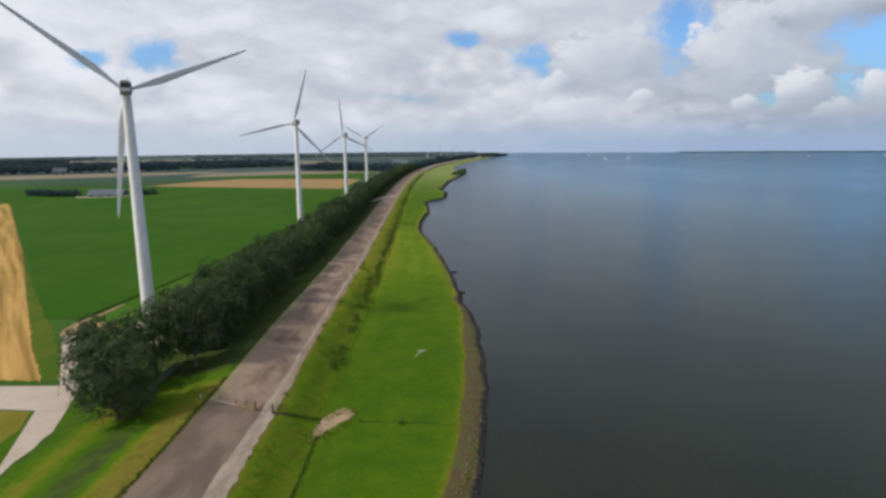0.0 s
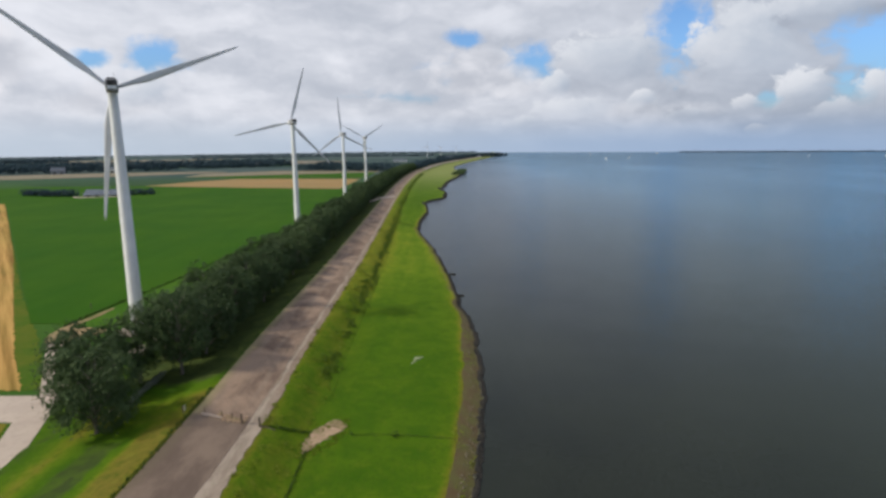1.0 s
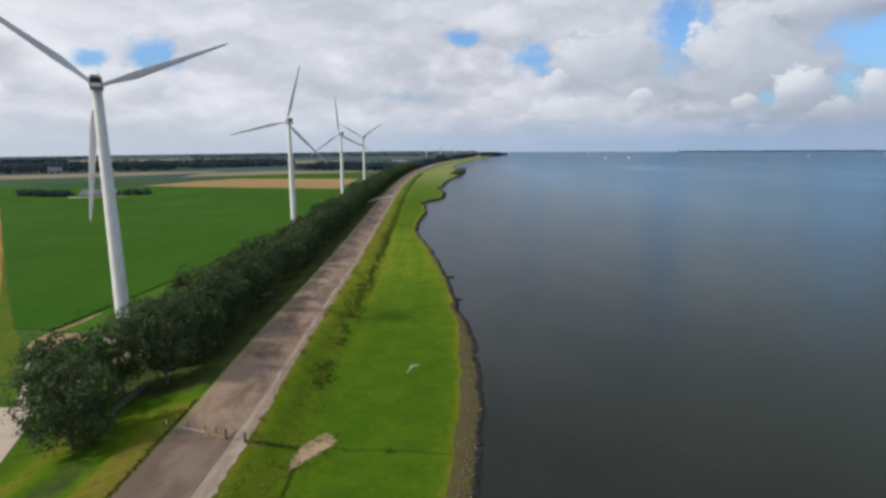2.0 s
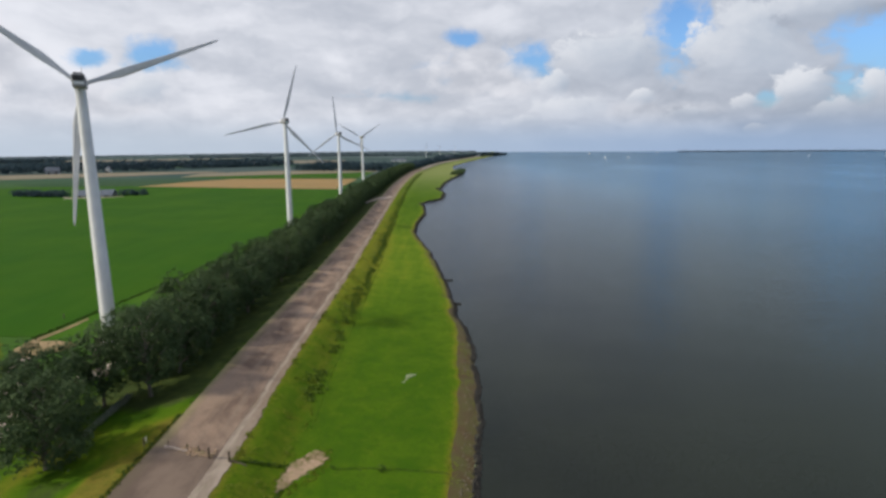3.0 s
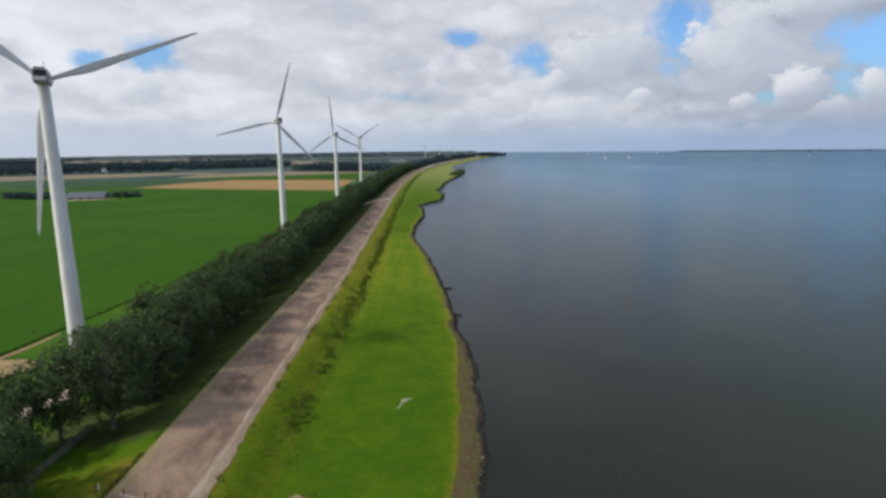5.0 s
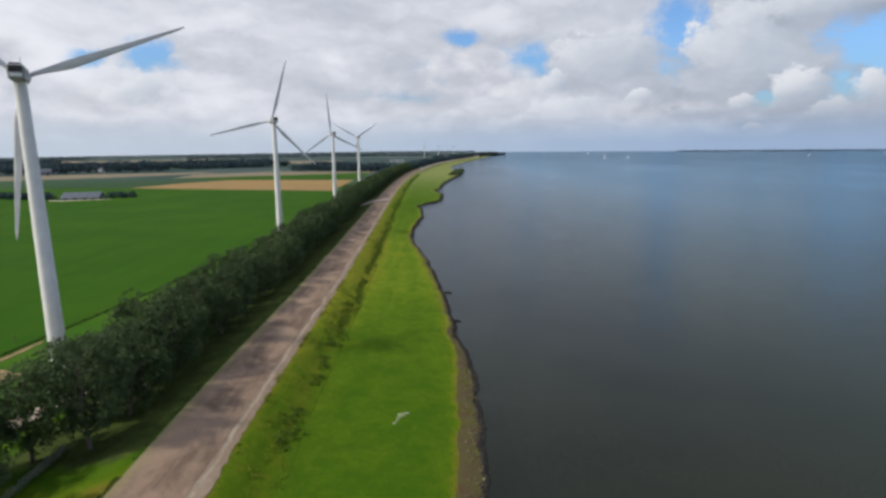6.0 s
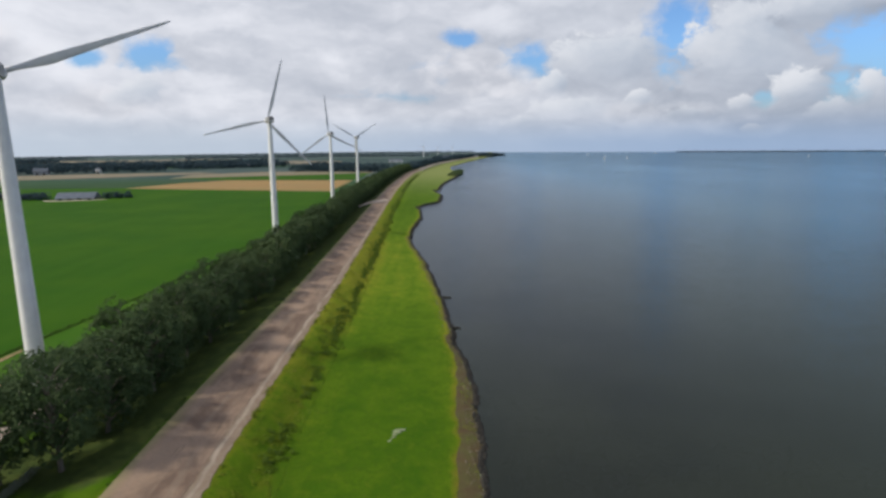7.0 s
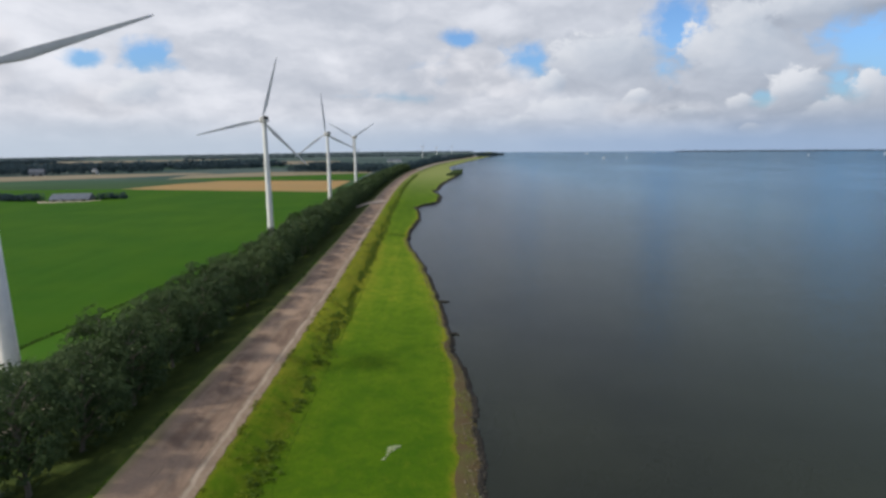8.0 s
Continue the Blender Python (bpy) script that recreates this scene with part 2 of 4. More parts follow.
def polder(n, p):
    """Grassland near by; far out a patchwork whose blue-grey tones are haze put into the colour."""
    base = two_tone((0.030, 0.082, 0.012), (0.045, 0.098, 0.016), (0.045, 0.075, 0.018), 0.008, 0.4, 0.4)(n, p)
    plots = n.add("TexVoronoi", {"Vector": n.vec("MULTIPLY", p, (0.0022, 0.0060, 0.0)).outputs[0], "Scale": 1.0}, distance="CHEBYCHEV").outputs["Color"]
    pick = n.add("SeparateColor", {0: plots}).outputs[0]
    haze_plots = n.mix(n.step(pick, 0.2, 0.9), (0.036, 0.062, 0.060), (0.075, 0.100, 0.098))
    return n.mix(n.step(n.add("SeparateXYZ", {0: p}).outputs[1], 480.0, 900.0), base, haze_plots)


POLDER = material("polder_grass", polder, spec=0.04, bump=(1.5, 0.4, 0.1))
BED = material("lake_bed", flat((0.05, 0.055, 0.04), (0.03, 0.04, 0.03), 0.05))
CROP = material("green_crop", streaky((0.022, 0.073, 0.004), (0.026, 0.081, 0.005), (0.054, 0.110, 0.006), -8.0, 0.012, 0.16), spec=0.04, bump=(2.0, 0.5, 0.15))
STUBBLE = material("stubble", streaky((0.47, 0.28, 0.095), (0.16, 0.092, 0.024), (0.17, 0.16, 0.035), -41.0, 0.012, 0.34), spec=0.04, bump=(2.0, 0.5, 0.1))
GRAIN = material("ripe_grain", streaky((0.28, 0.165, 0.055), (0.21, 0.135, 0.046), (0.20, 0.15, 0.06), 70.0, 0.01, 0.06), bump=(1.5, 0.4, 0.1))
PALE_FIELD = material("mown_field", streaky((0.200, 0.158, 0.108), (0.165, 0.134, 0.088), (0.125, 0.122, 0.066), 60.0, 0.01, 0.05))
DARK_FIELD = material("beet_field", streaky((0.027, 0.060, 0.030), (0.036, 0.070, 0.034), (0.048, 0.075, 0.034), 65.0, 0.01, 0.05), spec=0.04)
CONCRETE = material("pale_concrete", two_tone((0.42, 0.345, 0.29), (0.35, 0.285, 0.24), (0.27, 0.235, 0.19), 0.12, 1.2, 0.5), rough=0.85, bump=(5.0, 0.3, 0.02))
SOIL = material("dry_soil", two_tone((0.27, 0.185, 0.10), (0.19, 0.145, 0.065), (0.10, 0.11, 0.03), 0.15, 1.0, 0.7), bump=(3.0, 0.6, 0.08))
SAND = material("bare_sand", two_tone((0.37, 0.25, 0.175), (0.25, 0.18, 0.11), (0.12, 0.13, 0.03), 0.5, 1.3, 0.85), bump=(3.0, 0.6, 0.06))
LEAF = None
BARK = material("bark", flat((0.20, 0.175, 0.145), (0.09, 0.078, 0.062), 6.0), bump=(9.0, 0.8, 0.04))
STONE = material("basalt_stone", flat((0.24, 0.22, 0.19), (0.09, 0.085, 0.075), 1.8), rough=0.8, bump=(6.0, 0.8, 0.05))
BANK_STONE = material("brown_stone", flat((0.145, 0.118, 0.078), (0.085, 0.072, 0.045), 1.8), rough=0.85, bump=(6.0, 0.8, 0.05))
WET_STONE = material("wet_stone", flat((0.030, 0.026, 0.021), (0.012, 0.011, 0.009), 1.5), rough=0.6, spec=0.2, bump=(6.0, 0.8, 0.05))
PALE_STONE = material("bleached_stone", flat((0.25, 0.28, 0.17), (0.14, 0.18, 0.08), 3.0))
WHITE = material("white_coating", flat((0.77, 0.77, 0.77), (0.70, 0.70, 0.71), 0.35), rough=0.45, spec=0.4)
BLADE = material("blade_coating", flat((0.68, 0.68, 0.69), (0.58, 0.58, 0.60), 0.25), rough=0.5, spec=0.4)
GREY = material("grey_housing", flat((0.30, 0.30, 0.31), (0.24, 0.24, 0.25), 0.8), rough=0.5)
DARK = material("dark_louvre", flat((0.045, 0.04, 0.04), (0.025, 0.024, 0.024), 2.0), rough=0.6)
WOOD = material("weathered_wood", flat((0.16, 0.12, 0.09), (0.08, 0.06, 0.045), 5.0), bump=(9.0, 0.6, 0.02))
WHITE_POST = material("marker_paint", flat((0.75, 0.72, 0.55), (0.65, 0.62, 0.5), 5.0), rough=0.6)
ROOF = material("barn_roof", flat((0.100, 0.118, 0.150), (0.075, 0.088, 0.115), 0.3), rough=0.6)
WALL = material("rendered_wall", flat((0.70, 0.70, 0.66), (0.6, 0.6, 0.56), 0.5))
BRICK = material("far_brick", flat((0.26, 0.14, 0.10), (0.2, 0.11, 0.08), 0.5))
SAIL = material("sailcloth", flat((0.8, 0.8, 0.8), (0.72, 0.72, 0.74), 0.5))
GLASS_DARK = material("dark_pane", flat((0.03, 0.035, 0.04), (0.02, 0.02, 0.025), 1.0), rough=0.15, spec=0.5)


def leaf_material(name, dark, light, through=0.27):
    m = bpy.data.materials.new(name)
    m.use_nodes = True
    n = Nodes(m.node_tree)
    geo = n.add("NewGeometry")
    info = n.add("ObjectInfo")
    mixed = n.math("ADD", n.math("MULTIPLY", geo.outputs["Random Per Island"], 0.65), n.math("MULTIPLY", info.outputs["Random"], 0.35))
    col = n.mix(mixed, dark, light)
    bsdf = n.add("BsdfPrincipled", {"Base Color": col, "Roughness": 0.6, "Specular IOR Level": 0.10})
    glow = n.add("BsdfTranslucent", {"Color": col})
    both = n.add("MixShader", {0: through, 1: bsdf, 2: glow})
    n.add("OutputMaterial", {0: both})
    return m


LEAF = leaf_material("tree_leaf", (0.032, 0.058, 0.026), (0.088, 0.128, 0.050))
REED = leaf_material("tall_weed", (0.042, 0.085, 0.010), (0.100, 0.150, 0.018))
# distance haze put into far foliage: bluish first, paler and greyer beyond
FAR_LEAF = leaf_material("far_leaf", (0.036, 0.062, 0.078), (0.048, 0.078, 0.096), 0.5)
HAZED_LEAF = leaf_material("hazed_leaf", (0.085, 0.120, 0.145), (0.135, 0.175, 0.205))
OLIVE_LEAF = leaf_material("olive_grass", (0.090, 0.125, 0.012), (0.175, 0.200, 0.02))
HEDGE_GREY = leaf_material("grey_hedge", (0.15, 0.17, 0.125), (0.27, 0.29, 0.22))
HEDGE_LEAF = leaf_material("ditch_grass", (0.03, 0.06, 0.012), (0.07, 0.11, 0.02))


def road_material():
    m = bpy.data.materials.new("worn_asphalt")
    m.use_nodes = True
    n = Nodes(m.node_tree)
    uv = n.add("UVMap").outputs[0]              # u: metres across, v: metres along
    p = n.add("NewGeometry").outputs["Position"]
    along = n.noise(n.vec("MULTIPLY", uv, (0.7, 0.03, 0)).outputs[0], 1.0, 5.0, 0.6)
    patch = n.noise(n.vec("MULTIPLY", uv, (0.14, 0.085, 0)).outputs[0], 1.0, 5.0, 0.64, 0.5)
    grain = n.noise(p, 2.4, 6.0, 0.7)
    base = n.mix(n.step(patch, 0.38, 0.62), (0.132, 0.086, 0.062), (0.272, 0.188, 0.134))
    base = n.mix(n.math("MULTIPLY", n.step(along, 0.45, 0.70), 0.45), base, (0.27, 0.205, 0.155))
    base = n.mix(n.math("MULTIPLY", n.step(grain, 0.45, 0.72), 0.35), base, (0.12, 0.105, 0.088))
    crack = n.step(n.noise(n.vec("MULTIPLY", uv, (1.6, 0.10, 0)).outputs[0], 1.0, 3.0, 0.5), 0.66, 0.72)
    base = n.mix(n.math("MULTIPLY", crack, 0.5), base, (0.07, 0.06, 0.045))
    u, v = n.add("SeparateXYZ", {0: uv}).outputs[0:2]
    moss = n.math("MULTIPLY", n.step(n.math("ADD", u, n.math("MULTIPLY", n.math("SUBTRACT", patch, 0.5), 3.0)), 1.9, 0.2), 0.75)     # moss and dust creeping in from the verge
    base = n.mix(moss, base, (0.225, 0.195, 0.095))
    # random dark blots: stains, with some tree shade put into the colour
    dark_blots = n.step(n.noise(n.vec("MULTIPLY", uv, (0.45, 0.07, 0)).outputs[0], 1.0, 4.0, 0.6, 0.6), 0.56, 0.70)
    base = n.mix(n.math("MULTIPLY", dark_blots, 0.4), base, (0.100, 0.072, 0.055))
    older = n.step(n.math("ADD", v, n.math("MULTIPLY", n.math("SUBTRACT", grain, 0.5), 2.0)), 76.2, 75.2)       # older, darker asphalt before the fence
    dark = n.mix(n.step(patch, 0.38, 0.65), (0.100, 0.071, 0.055), (0.160, 0.117, 0.090))
    base = n.mix(n.math("MULTIPLY", older, 0.8), base, dark)
    bsdf = n.add("BsdfPrincipled", {"Base Color": base, "Roughness": 0.85, "Specular IOR Level": 0.3})
    n.feed(bsdf.inputs["Normal"], n.add("Bump", {"Strength": 0.4, "Distance": 0.03, "Height": grain}))
    n.add("OutputMaterial", {0: bsdf})
    return m


def strip_material():
    m = bpy.data.materials.new("pale_strip")
    m.use_nodes = True
    n = Nodes(m.node_tree)
    uv = n.add("UVMap").outputs[0]
    p = n.add("NewGeometry").outputs["Position"]
    along = n.noise(n.vec("MULTIPLY", uv, (0.5, 0.16, 0)).outputs[0], 1.0, 6.0, 0.68, 0.5)
    grain = n.noise(p, 1.6, 6.0, 0.7)
    base = n.mix(n.step(along, 0.35, 0.65), (0.22, 0.17, 0.13), (0.37, 0.30, 0.24))
    u, v = n.add("SeparateXYZ", {0: uv}).outputs[0:2]
    wander = n.math("ADD", u, n.math("MULTIPLY", n.math("SUBTRACT", n.noise(n.vec("MULTIPLY", uv, (0.0, 0.22, 0)).outputs[0], 1.0, 4.0, 0.6), 0.5), 0.9))
    line = n.math("MULTIPLY", n.step(wander, 0.25, 0.5), n.step(wander, 1.0, 0.7))          # the bare pale edge; the rest lies under silt
    silt = n.math("MULTIPLY", n.math("SUBTRACT", 1.0, n.math("MULTIPLY", line, n.step(along, 0.3, 0.5, 0.5, 1.0))), n.step(v, 74.0, 92.0, 0.15, 0.8))
    base = n.mix(silt, base, n.mix(n.step(grain, 0.35, 0.65), (0.175, 0.118, 0.080), (0.235, 0.175, 0.125)))
    base = n.mix(n.math("MULTIPLY", n.step(grain, 0.48, 0.72), 0.5), base, (0.22, 0.20, 0.13))
    bsdf = n.add("BsdfPrincipled", {"Base Color": base, "Roughness": 0.9, "Specular IOR Level": 0.3})
    n.feed(bsdf.inputs["Normal"], n.add("Bump", {"Strength": 0.4, "Distance": 0.03, "Height": grain}))
    n.add("OutputMaterial", {0: bsdf})
    return m


def water_material():
    m = bpy.data.materials.new("lake_water")
    m.use_nodes = True
    n = Nodes(m.node_tree)
    p = n.add("NewGeometry").outputs["Position"]
    silt = n.mix(n.step(n.noise(p, 0.012, 4.0, 0.6), 0.35, 0.65), (0.0075, 0.0095, 0.0065), (0.0160, 0.0190, 0.0115))
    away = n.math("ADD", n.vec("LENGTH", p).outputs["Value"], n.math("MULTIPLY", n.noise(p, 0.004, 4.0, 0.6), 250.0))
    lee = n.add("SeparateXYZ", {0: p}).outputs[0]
    silt = n.mix(n.math("MULTIPLY", n.step(lee, 15.0, 90.0), 0.75), silt, (0.0230, 0.0280, 0.0160))       # lighter body colour away from the shore
    body = n.mix(n.step(away, 200.0, 1300.0), silt, (0.012, 0.034, 0.064))      # bluer far out: reflected sky put into the body colour
    # the slopes of small waves, crests across the wind
    chop = n.add("TexNoise", {"Vector": n.vec("MULTIPLY", p, (0.7, 1.3, 1.0)).outputs[0], "Scale": 6.0, "Detail": 2.0, "Roughness": 0.6}).outputs["Color"]
    swell = n.add("TexNoise", {"Vector": n.vec("MULTIPLY", p, (0.05, 0.12, 1.0)).outputs[0], "Scale": 1.0, "Detail": 3.0, "Roughness": 0.6}).outputs["Color"]
    calm = n.step(n.noise(n.vec("MULTIPLY", p, (0.006, 0.003, 0.0)).outputs[0], 1.0, 4.0, 0.6), 0.3, 0.7, 0.45, 1.0)
    slope = n.vec("ADD", n.vec("MULTIPLY", n.vec("SUBTRACT", chop, (0.5, 0.5, 0.5)).outputs[0], (0.8, 1.05, 0.0)).outputs[0],
                  n.vec("MULTIPLY", n.vec("SUBTRACT", swell, (0.5, 0.5, 0.5)).outputs[0], (0.05, 0.08, 0.0)).outputs[0]).outputs[0]
    calm = n.math("MULTIPLY", calm, n.step(lee, 10.0, 260.0, 0.72, 1.0))        # smoother under the shore
    scaled = n.add("VectorMath", {0: slope, "Scale": calm}, operation="SCALE").outputs[0]
    normal = n.vec("NORMALIZE", n.vec("ADD", scaled, (0.0, 0.0, 1.0)).outputs[0]).outputs[0]
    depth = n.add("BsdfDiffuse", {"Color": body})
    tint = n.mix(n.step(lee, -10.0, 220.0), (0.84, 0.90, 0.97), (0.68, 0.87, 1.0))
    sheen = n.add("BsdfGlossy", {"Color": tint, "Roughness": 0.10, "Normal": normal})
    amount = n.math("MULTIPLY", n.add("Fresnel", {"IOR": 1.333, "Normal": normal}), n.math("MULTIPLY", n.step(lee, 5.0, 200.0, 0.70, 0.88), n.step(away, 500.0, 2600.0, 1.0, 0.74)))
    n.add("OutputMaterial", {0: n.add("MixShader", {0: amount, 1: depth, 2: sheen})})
    return m


ASPHALT, STRIP, WATER = road_material(), strip_material(), water_material()

# ---- the lines of the plan ----
ROAD_Y = (-5000, -60, 54, 79, 100, 119, 148, 185, 248, 311, 405, 552, 696, 860, 1000, 1100, 1200, 1400, 1526, 1700, 2100, 2700, 3400, 5000)
ROAD_X = (300, -27, -27.2, -28.3, -29.8, -30.8, -31.9, -33.6, -37.2, -41, -46.8, -54.8, -60.0, -62.5, -59.5, -55.5, -51, -36, -20, 2, 62, 145, 215, 330)
SHORE_Y = (-5000, -60, 50, 62, 72, 87, 104, 120, 135, 149, 165, 180, 193, 213, 236, 258, 278, 292, 310, 340, 372, 416, 434, 455, 470, 486, 545, 560, 590, 606, 640, 720, 820, 860, 905, 930, 1010, 1056, 1090, 1277, 1500, 1668, 2071, 2700, 3200, 3300, 5000)
SHORE_X = (330, -2, 0.8, 2.1, 3.2, 4.3, 4.9, 4.8, 3.5, 1.1, -0.6, -2.1, -3.8, -6.9, -10.1, -14.9, -18.9, -21.2, -21.9, -22.3, -20.3, -24.2, -27.4, -23, -14, -11.5, -11.8, -16, -21, -16, -15.5, -12, -1, 4, 7, 1, 8, 10, -5, -10, 14, 34, 88, 178, 240, 250, 330)


def road_x(y):
    """Right edge of the dike road."""
    return float(np.interp(y, ROAD_Y, ROAD_X))


def shore_x(y):
    """The waterline, with small coves."""
    base = float(np.interp(y, SHORE_Y, SHORE_X))
    w = min(1.0, max(0.0, (y - 40) / 40))
    return base + w * (0.35 * noise.noise((y * 0.35, 3.3, 0)) + (0.5 + min(y, 900) * 0.0022) * noise.noise((y * 0.09, 8.1, 0))
                      + 1.6 * min(1.0, max(0.0, (y - 230) / 150)) * noise.noise((y * 0.21, 5.9, 0)))


ROAD_W = 10.4
POLDER_Z = 2.5
TILT_X = -600.0                 # past this line the polder tilts down, fitting the horizon to the camera's view


def polder_z(x):
    return POLDER_Z - 0.012 * max(0.0, TILT_X - x)


ys = [-4900, -2500, -1200, -500, -200, -80, -20, 10, 30]
y = 40.0
while y < 4850:
    ys.append(y)
    y += 1.0 if y < 210 else (2.0 if y < 480 else (5 if y < 1100 else (25 if y < 2500 else 150)))
ys.append(4850.0)


def smooth_line(f, y):
    """A slightly rounded version of a plan line."""
    r = 6 if abs(y) < 400 else 25
    return (f(y - r) + 2 * f(y) + f(y + r)) / 4


def profile(y):
    """Columns of the ground across the dike at y: (x, z, zone of the strip to the right)."""
    r, s = smooth_line(road_x, y), shore_x(y)
    l = r - ROAD_W
    j = lambda k, a: a * noise.noise((y * 0.22, k * 9.7, 1.0))
    # far: where the verge takes the tree row's shade into its colour
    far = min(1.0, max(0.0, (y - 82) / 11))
    lawn = -0.30 + 0.75 * min(1.0, max(0.0, (y - 69) / 6))
    bank = float(np.interp(y, (60, 95, 124, 131, 143, 165, 260), (3.7, 3.7, 3.5, 3.0, 1.8, 1.2, 0.8)))
    # x, z, zone of the strip to the right, dryness (below 0: tree shade)
    out = [(x, polder_z(x), 0, 0.2) for x in (-4900, -2500, -1200, TILT_X)]
    out += [(l - 140, POLDER_Z, 0, 0.2), (l - 60, POLDER_Z, 0, 0.2), (l - 30, POLDER_Z, 1, 0.1),
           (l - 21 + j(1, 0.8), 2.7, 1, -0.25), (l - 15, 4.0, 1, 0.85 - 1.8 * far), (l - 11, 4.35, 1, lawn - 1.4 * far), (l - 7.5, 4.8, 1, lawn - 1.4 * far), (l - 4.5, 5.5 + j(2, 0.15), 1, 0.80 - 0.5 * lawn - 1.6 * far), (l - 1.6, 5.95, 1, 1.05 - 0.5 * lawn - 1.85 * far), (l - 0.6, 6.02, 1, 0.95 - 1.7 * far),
           (l + 0.3, 5.9, 1, 0.8), (r - 0.4, 4.42, 1, 0.9), (r + 1.2 + j(3, 0.4), 4.25 + j(4, 0.1), 1, 0.52), (r + 3.2, 3.3 + j(5, 0.2), 1, 0.48), (r + 5.2, 2.2 + j(6, 0.15), 1, 0.56)]
    m0 = r + 7.0 + j(7, 0.8)
    b0 = max(s - bank + j(8, 0.5), m0 + 4)
    out += [(m0, 1.75, 1, 0.32)]
    for k, dry in ((0.25, 0.1), (0.5, 0.12), (0.75, 0.08)):
        out.append((m0 + (b0 - m0) * k, 1.75 - 0.8 * k + j(9 + k * 8, 0.12), 1, dry))
    s = max(s, b0 + 0.8)
    out += [(b0 - 1.4, 1.0 + j(13, 0.1), 1, 0.30 + j(17, 0.2)), (b0, 0.9 + j(13, 0.1), 2, 0.85), ((b0 + s) / 2, 0.55 + j(14, 0.15), 2, 1), (s, 0.0, 2, 1), (s + 1.5, -0.6, 3, 1), (s + 12, -2.5, 3, 1), (s + 400, -4, 3, 1), (4900, -6, 3, 1)]
    return out


def ground_z(x, y):
    """Height of the ground at a place."""
    p = profile(y)
    return float(np.interp(x, [c[0] for c in p], [c[1] for c in p]))


def link(name, bm, materials, parent=None, label="", smooth=False):
    me = bpy.data.meshes.new(name)
    bm.to_mesh(me)
    bm.free()
    for m in materials if isinstance(materials, (list, tuple)) else [materials]:
        me.materials.append(m)
    if smooth:
        me.polygons.foreach_set("use_smooth", [True] * len(me.polygons))
    ob = new(name, me)
    if parent is not None:
        ob.parent = parent
    return tagged(ob, label)


def part(name, bm, mat, parent, label="", smooth=False):
    return link(name, bm, mat, parent, label, smooth)


def soup(name, verts, faces, materials, parent=None, label="", index=None, smooth=False):
    """A mesh object from computed vertices and faces."""
    me = bpy.data.meshes.new(name)
    me.from_pydata([tuple(v) for v in verts], [], faces)
    for m in materials if isinstance(materials, (list, tuple)) else [materials]:
        me.materials.append(m)
    if index is not None:
        me.polygons.foreach_set("material_index", index)
    if smooth:
        me.polygons.foreach_set("use_smooth", [True] * len(me.polygons))
    ob = new(name, me)
    if parent is not None:
        ob.parent = parent
    return tagged(ob, label)


# ---- ground, water ----
def build_ground():
    verts, faces, index, dry_and_shade = [], [], [], []
    cols = None
    for i, y in enumerate(ys):
        p = profile(y)
        cols = len(p)
        verts += [(c[0], y, c[1]) for c in p]
        dry_and_shade += [c[3] for c in p]
        if i:
            for k in range(cols - 1):
                a = (i - 1) * cols + k
                faces.append((a, a + 1, a + 1 + cols, a + cols))
                index.append(p[k][2])
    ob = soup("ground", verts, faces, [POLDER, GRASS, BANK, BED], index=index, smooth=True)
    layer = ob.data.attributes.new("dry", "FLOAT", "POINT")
    layer.data.foreach_set("value", dry_and_shade)
    tagged(ob, "green lakeside dike, meadow and flat polder land", "ground", kind="structure")


def build_water():
    bm = bmesh.new()
    xs = (-700, -40, 0, 60, 300, 1200, 4900)
    rows = (-4900, -1000, 0, 100, 300, 900, 2500, 4850)
    grid = [[bm.verts.new((x, y, 0.0)) for x in xs] for y in rows]
    for a, b in zip(grid, grid[1:]):
        for k in range(len(xs) - 1):
            bm.faces.new((a[k], a[k + 1], b[k + 1], b[k]))
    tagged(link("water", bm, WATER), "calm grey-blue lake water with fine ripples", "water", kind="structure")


def ribbon(name, line, mat, y0, y1, step, lift, label, category, parent=None, thick=0.12):
    """A slab that follows the ground: line(y) gives (left, right, z left, z right). Its texture runs in metres across and along."""
    n = int((y1 - y0) / step) + 1
    verts, faces, uvs = [], [], []
    for i in range(n):
        y = y0 + (y1 - y0) * i / (n - 1)
        a, b, za, zb = line(y)
        verts += [(a, y, za + lift - thick), (a, y, za + lift), (b, y, zb + lift), (b, y, zb + lift - thick)]
        uvs += [(0, y), (0, y), (b - a, y), (b - a, y)]
        if i:
            for k in range(3):
                c = (i - 1) * 4 + k
                faces.append((c, c + 1, c + 5, c + 4))
    ob = soup(name, verts, faces, mat)
    layer = ob.data.uv_layers.new(name="UVMap")
    for loop in ob.data.loops:
        layer.data[loop.index].uv = uvs[loop.vertex_index]
    return tagged(ob, label, category, kind="structure")


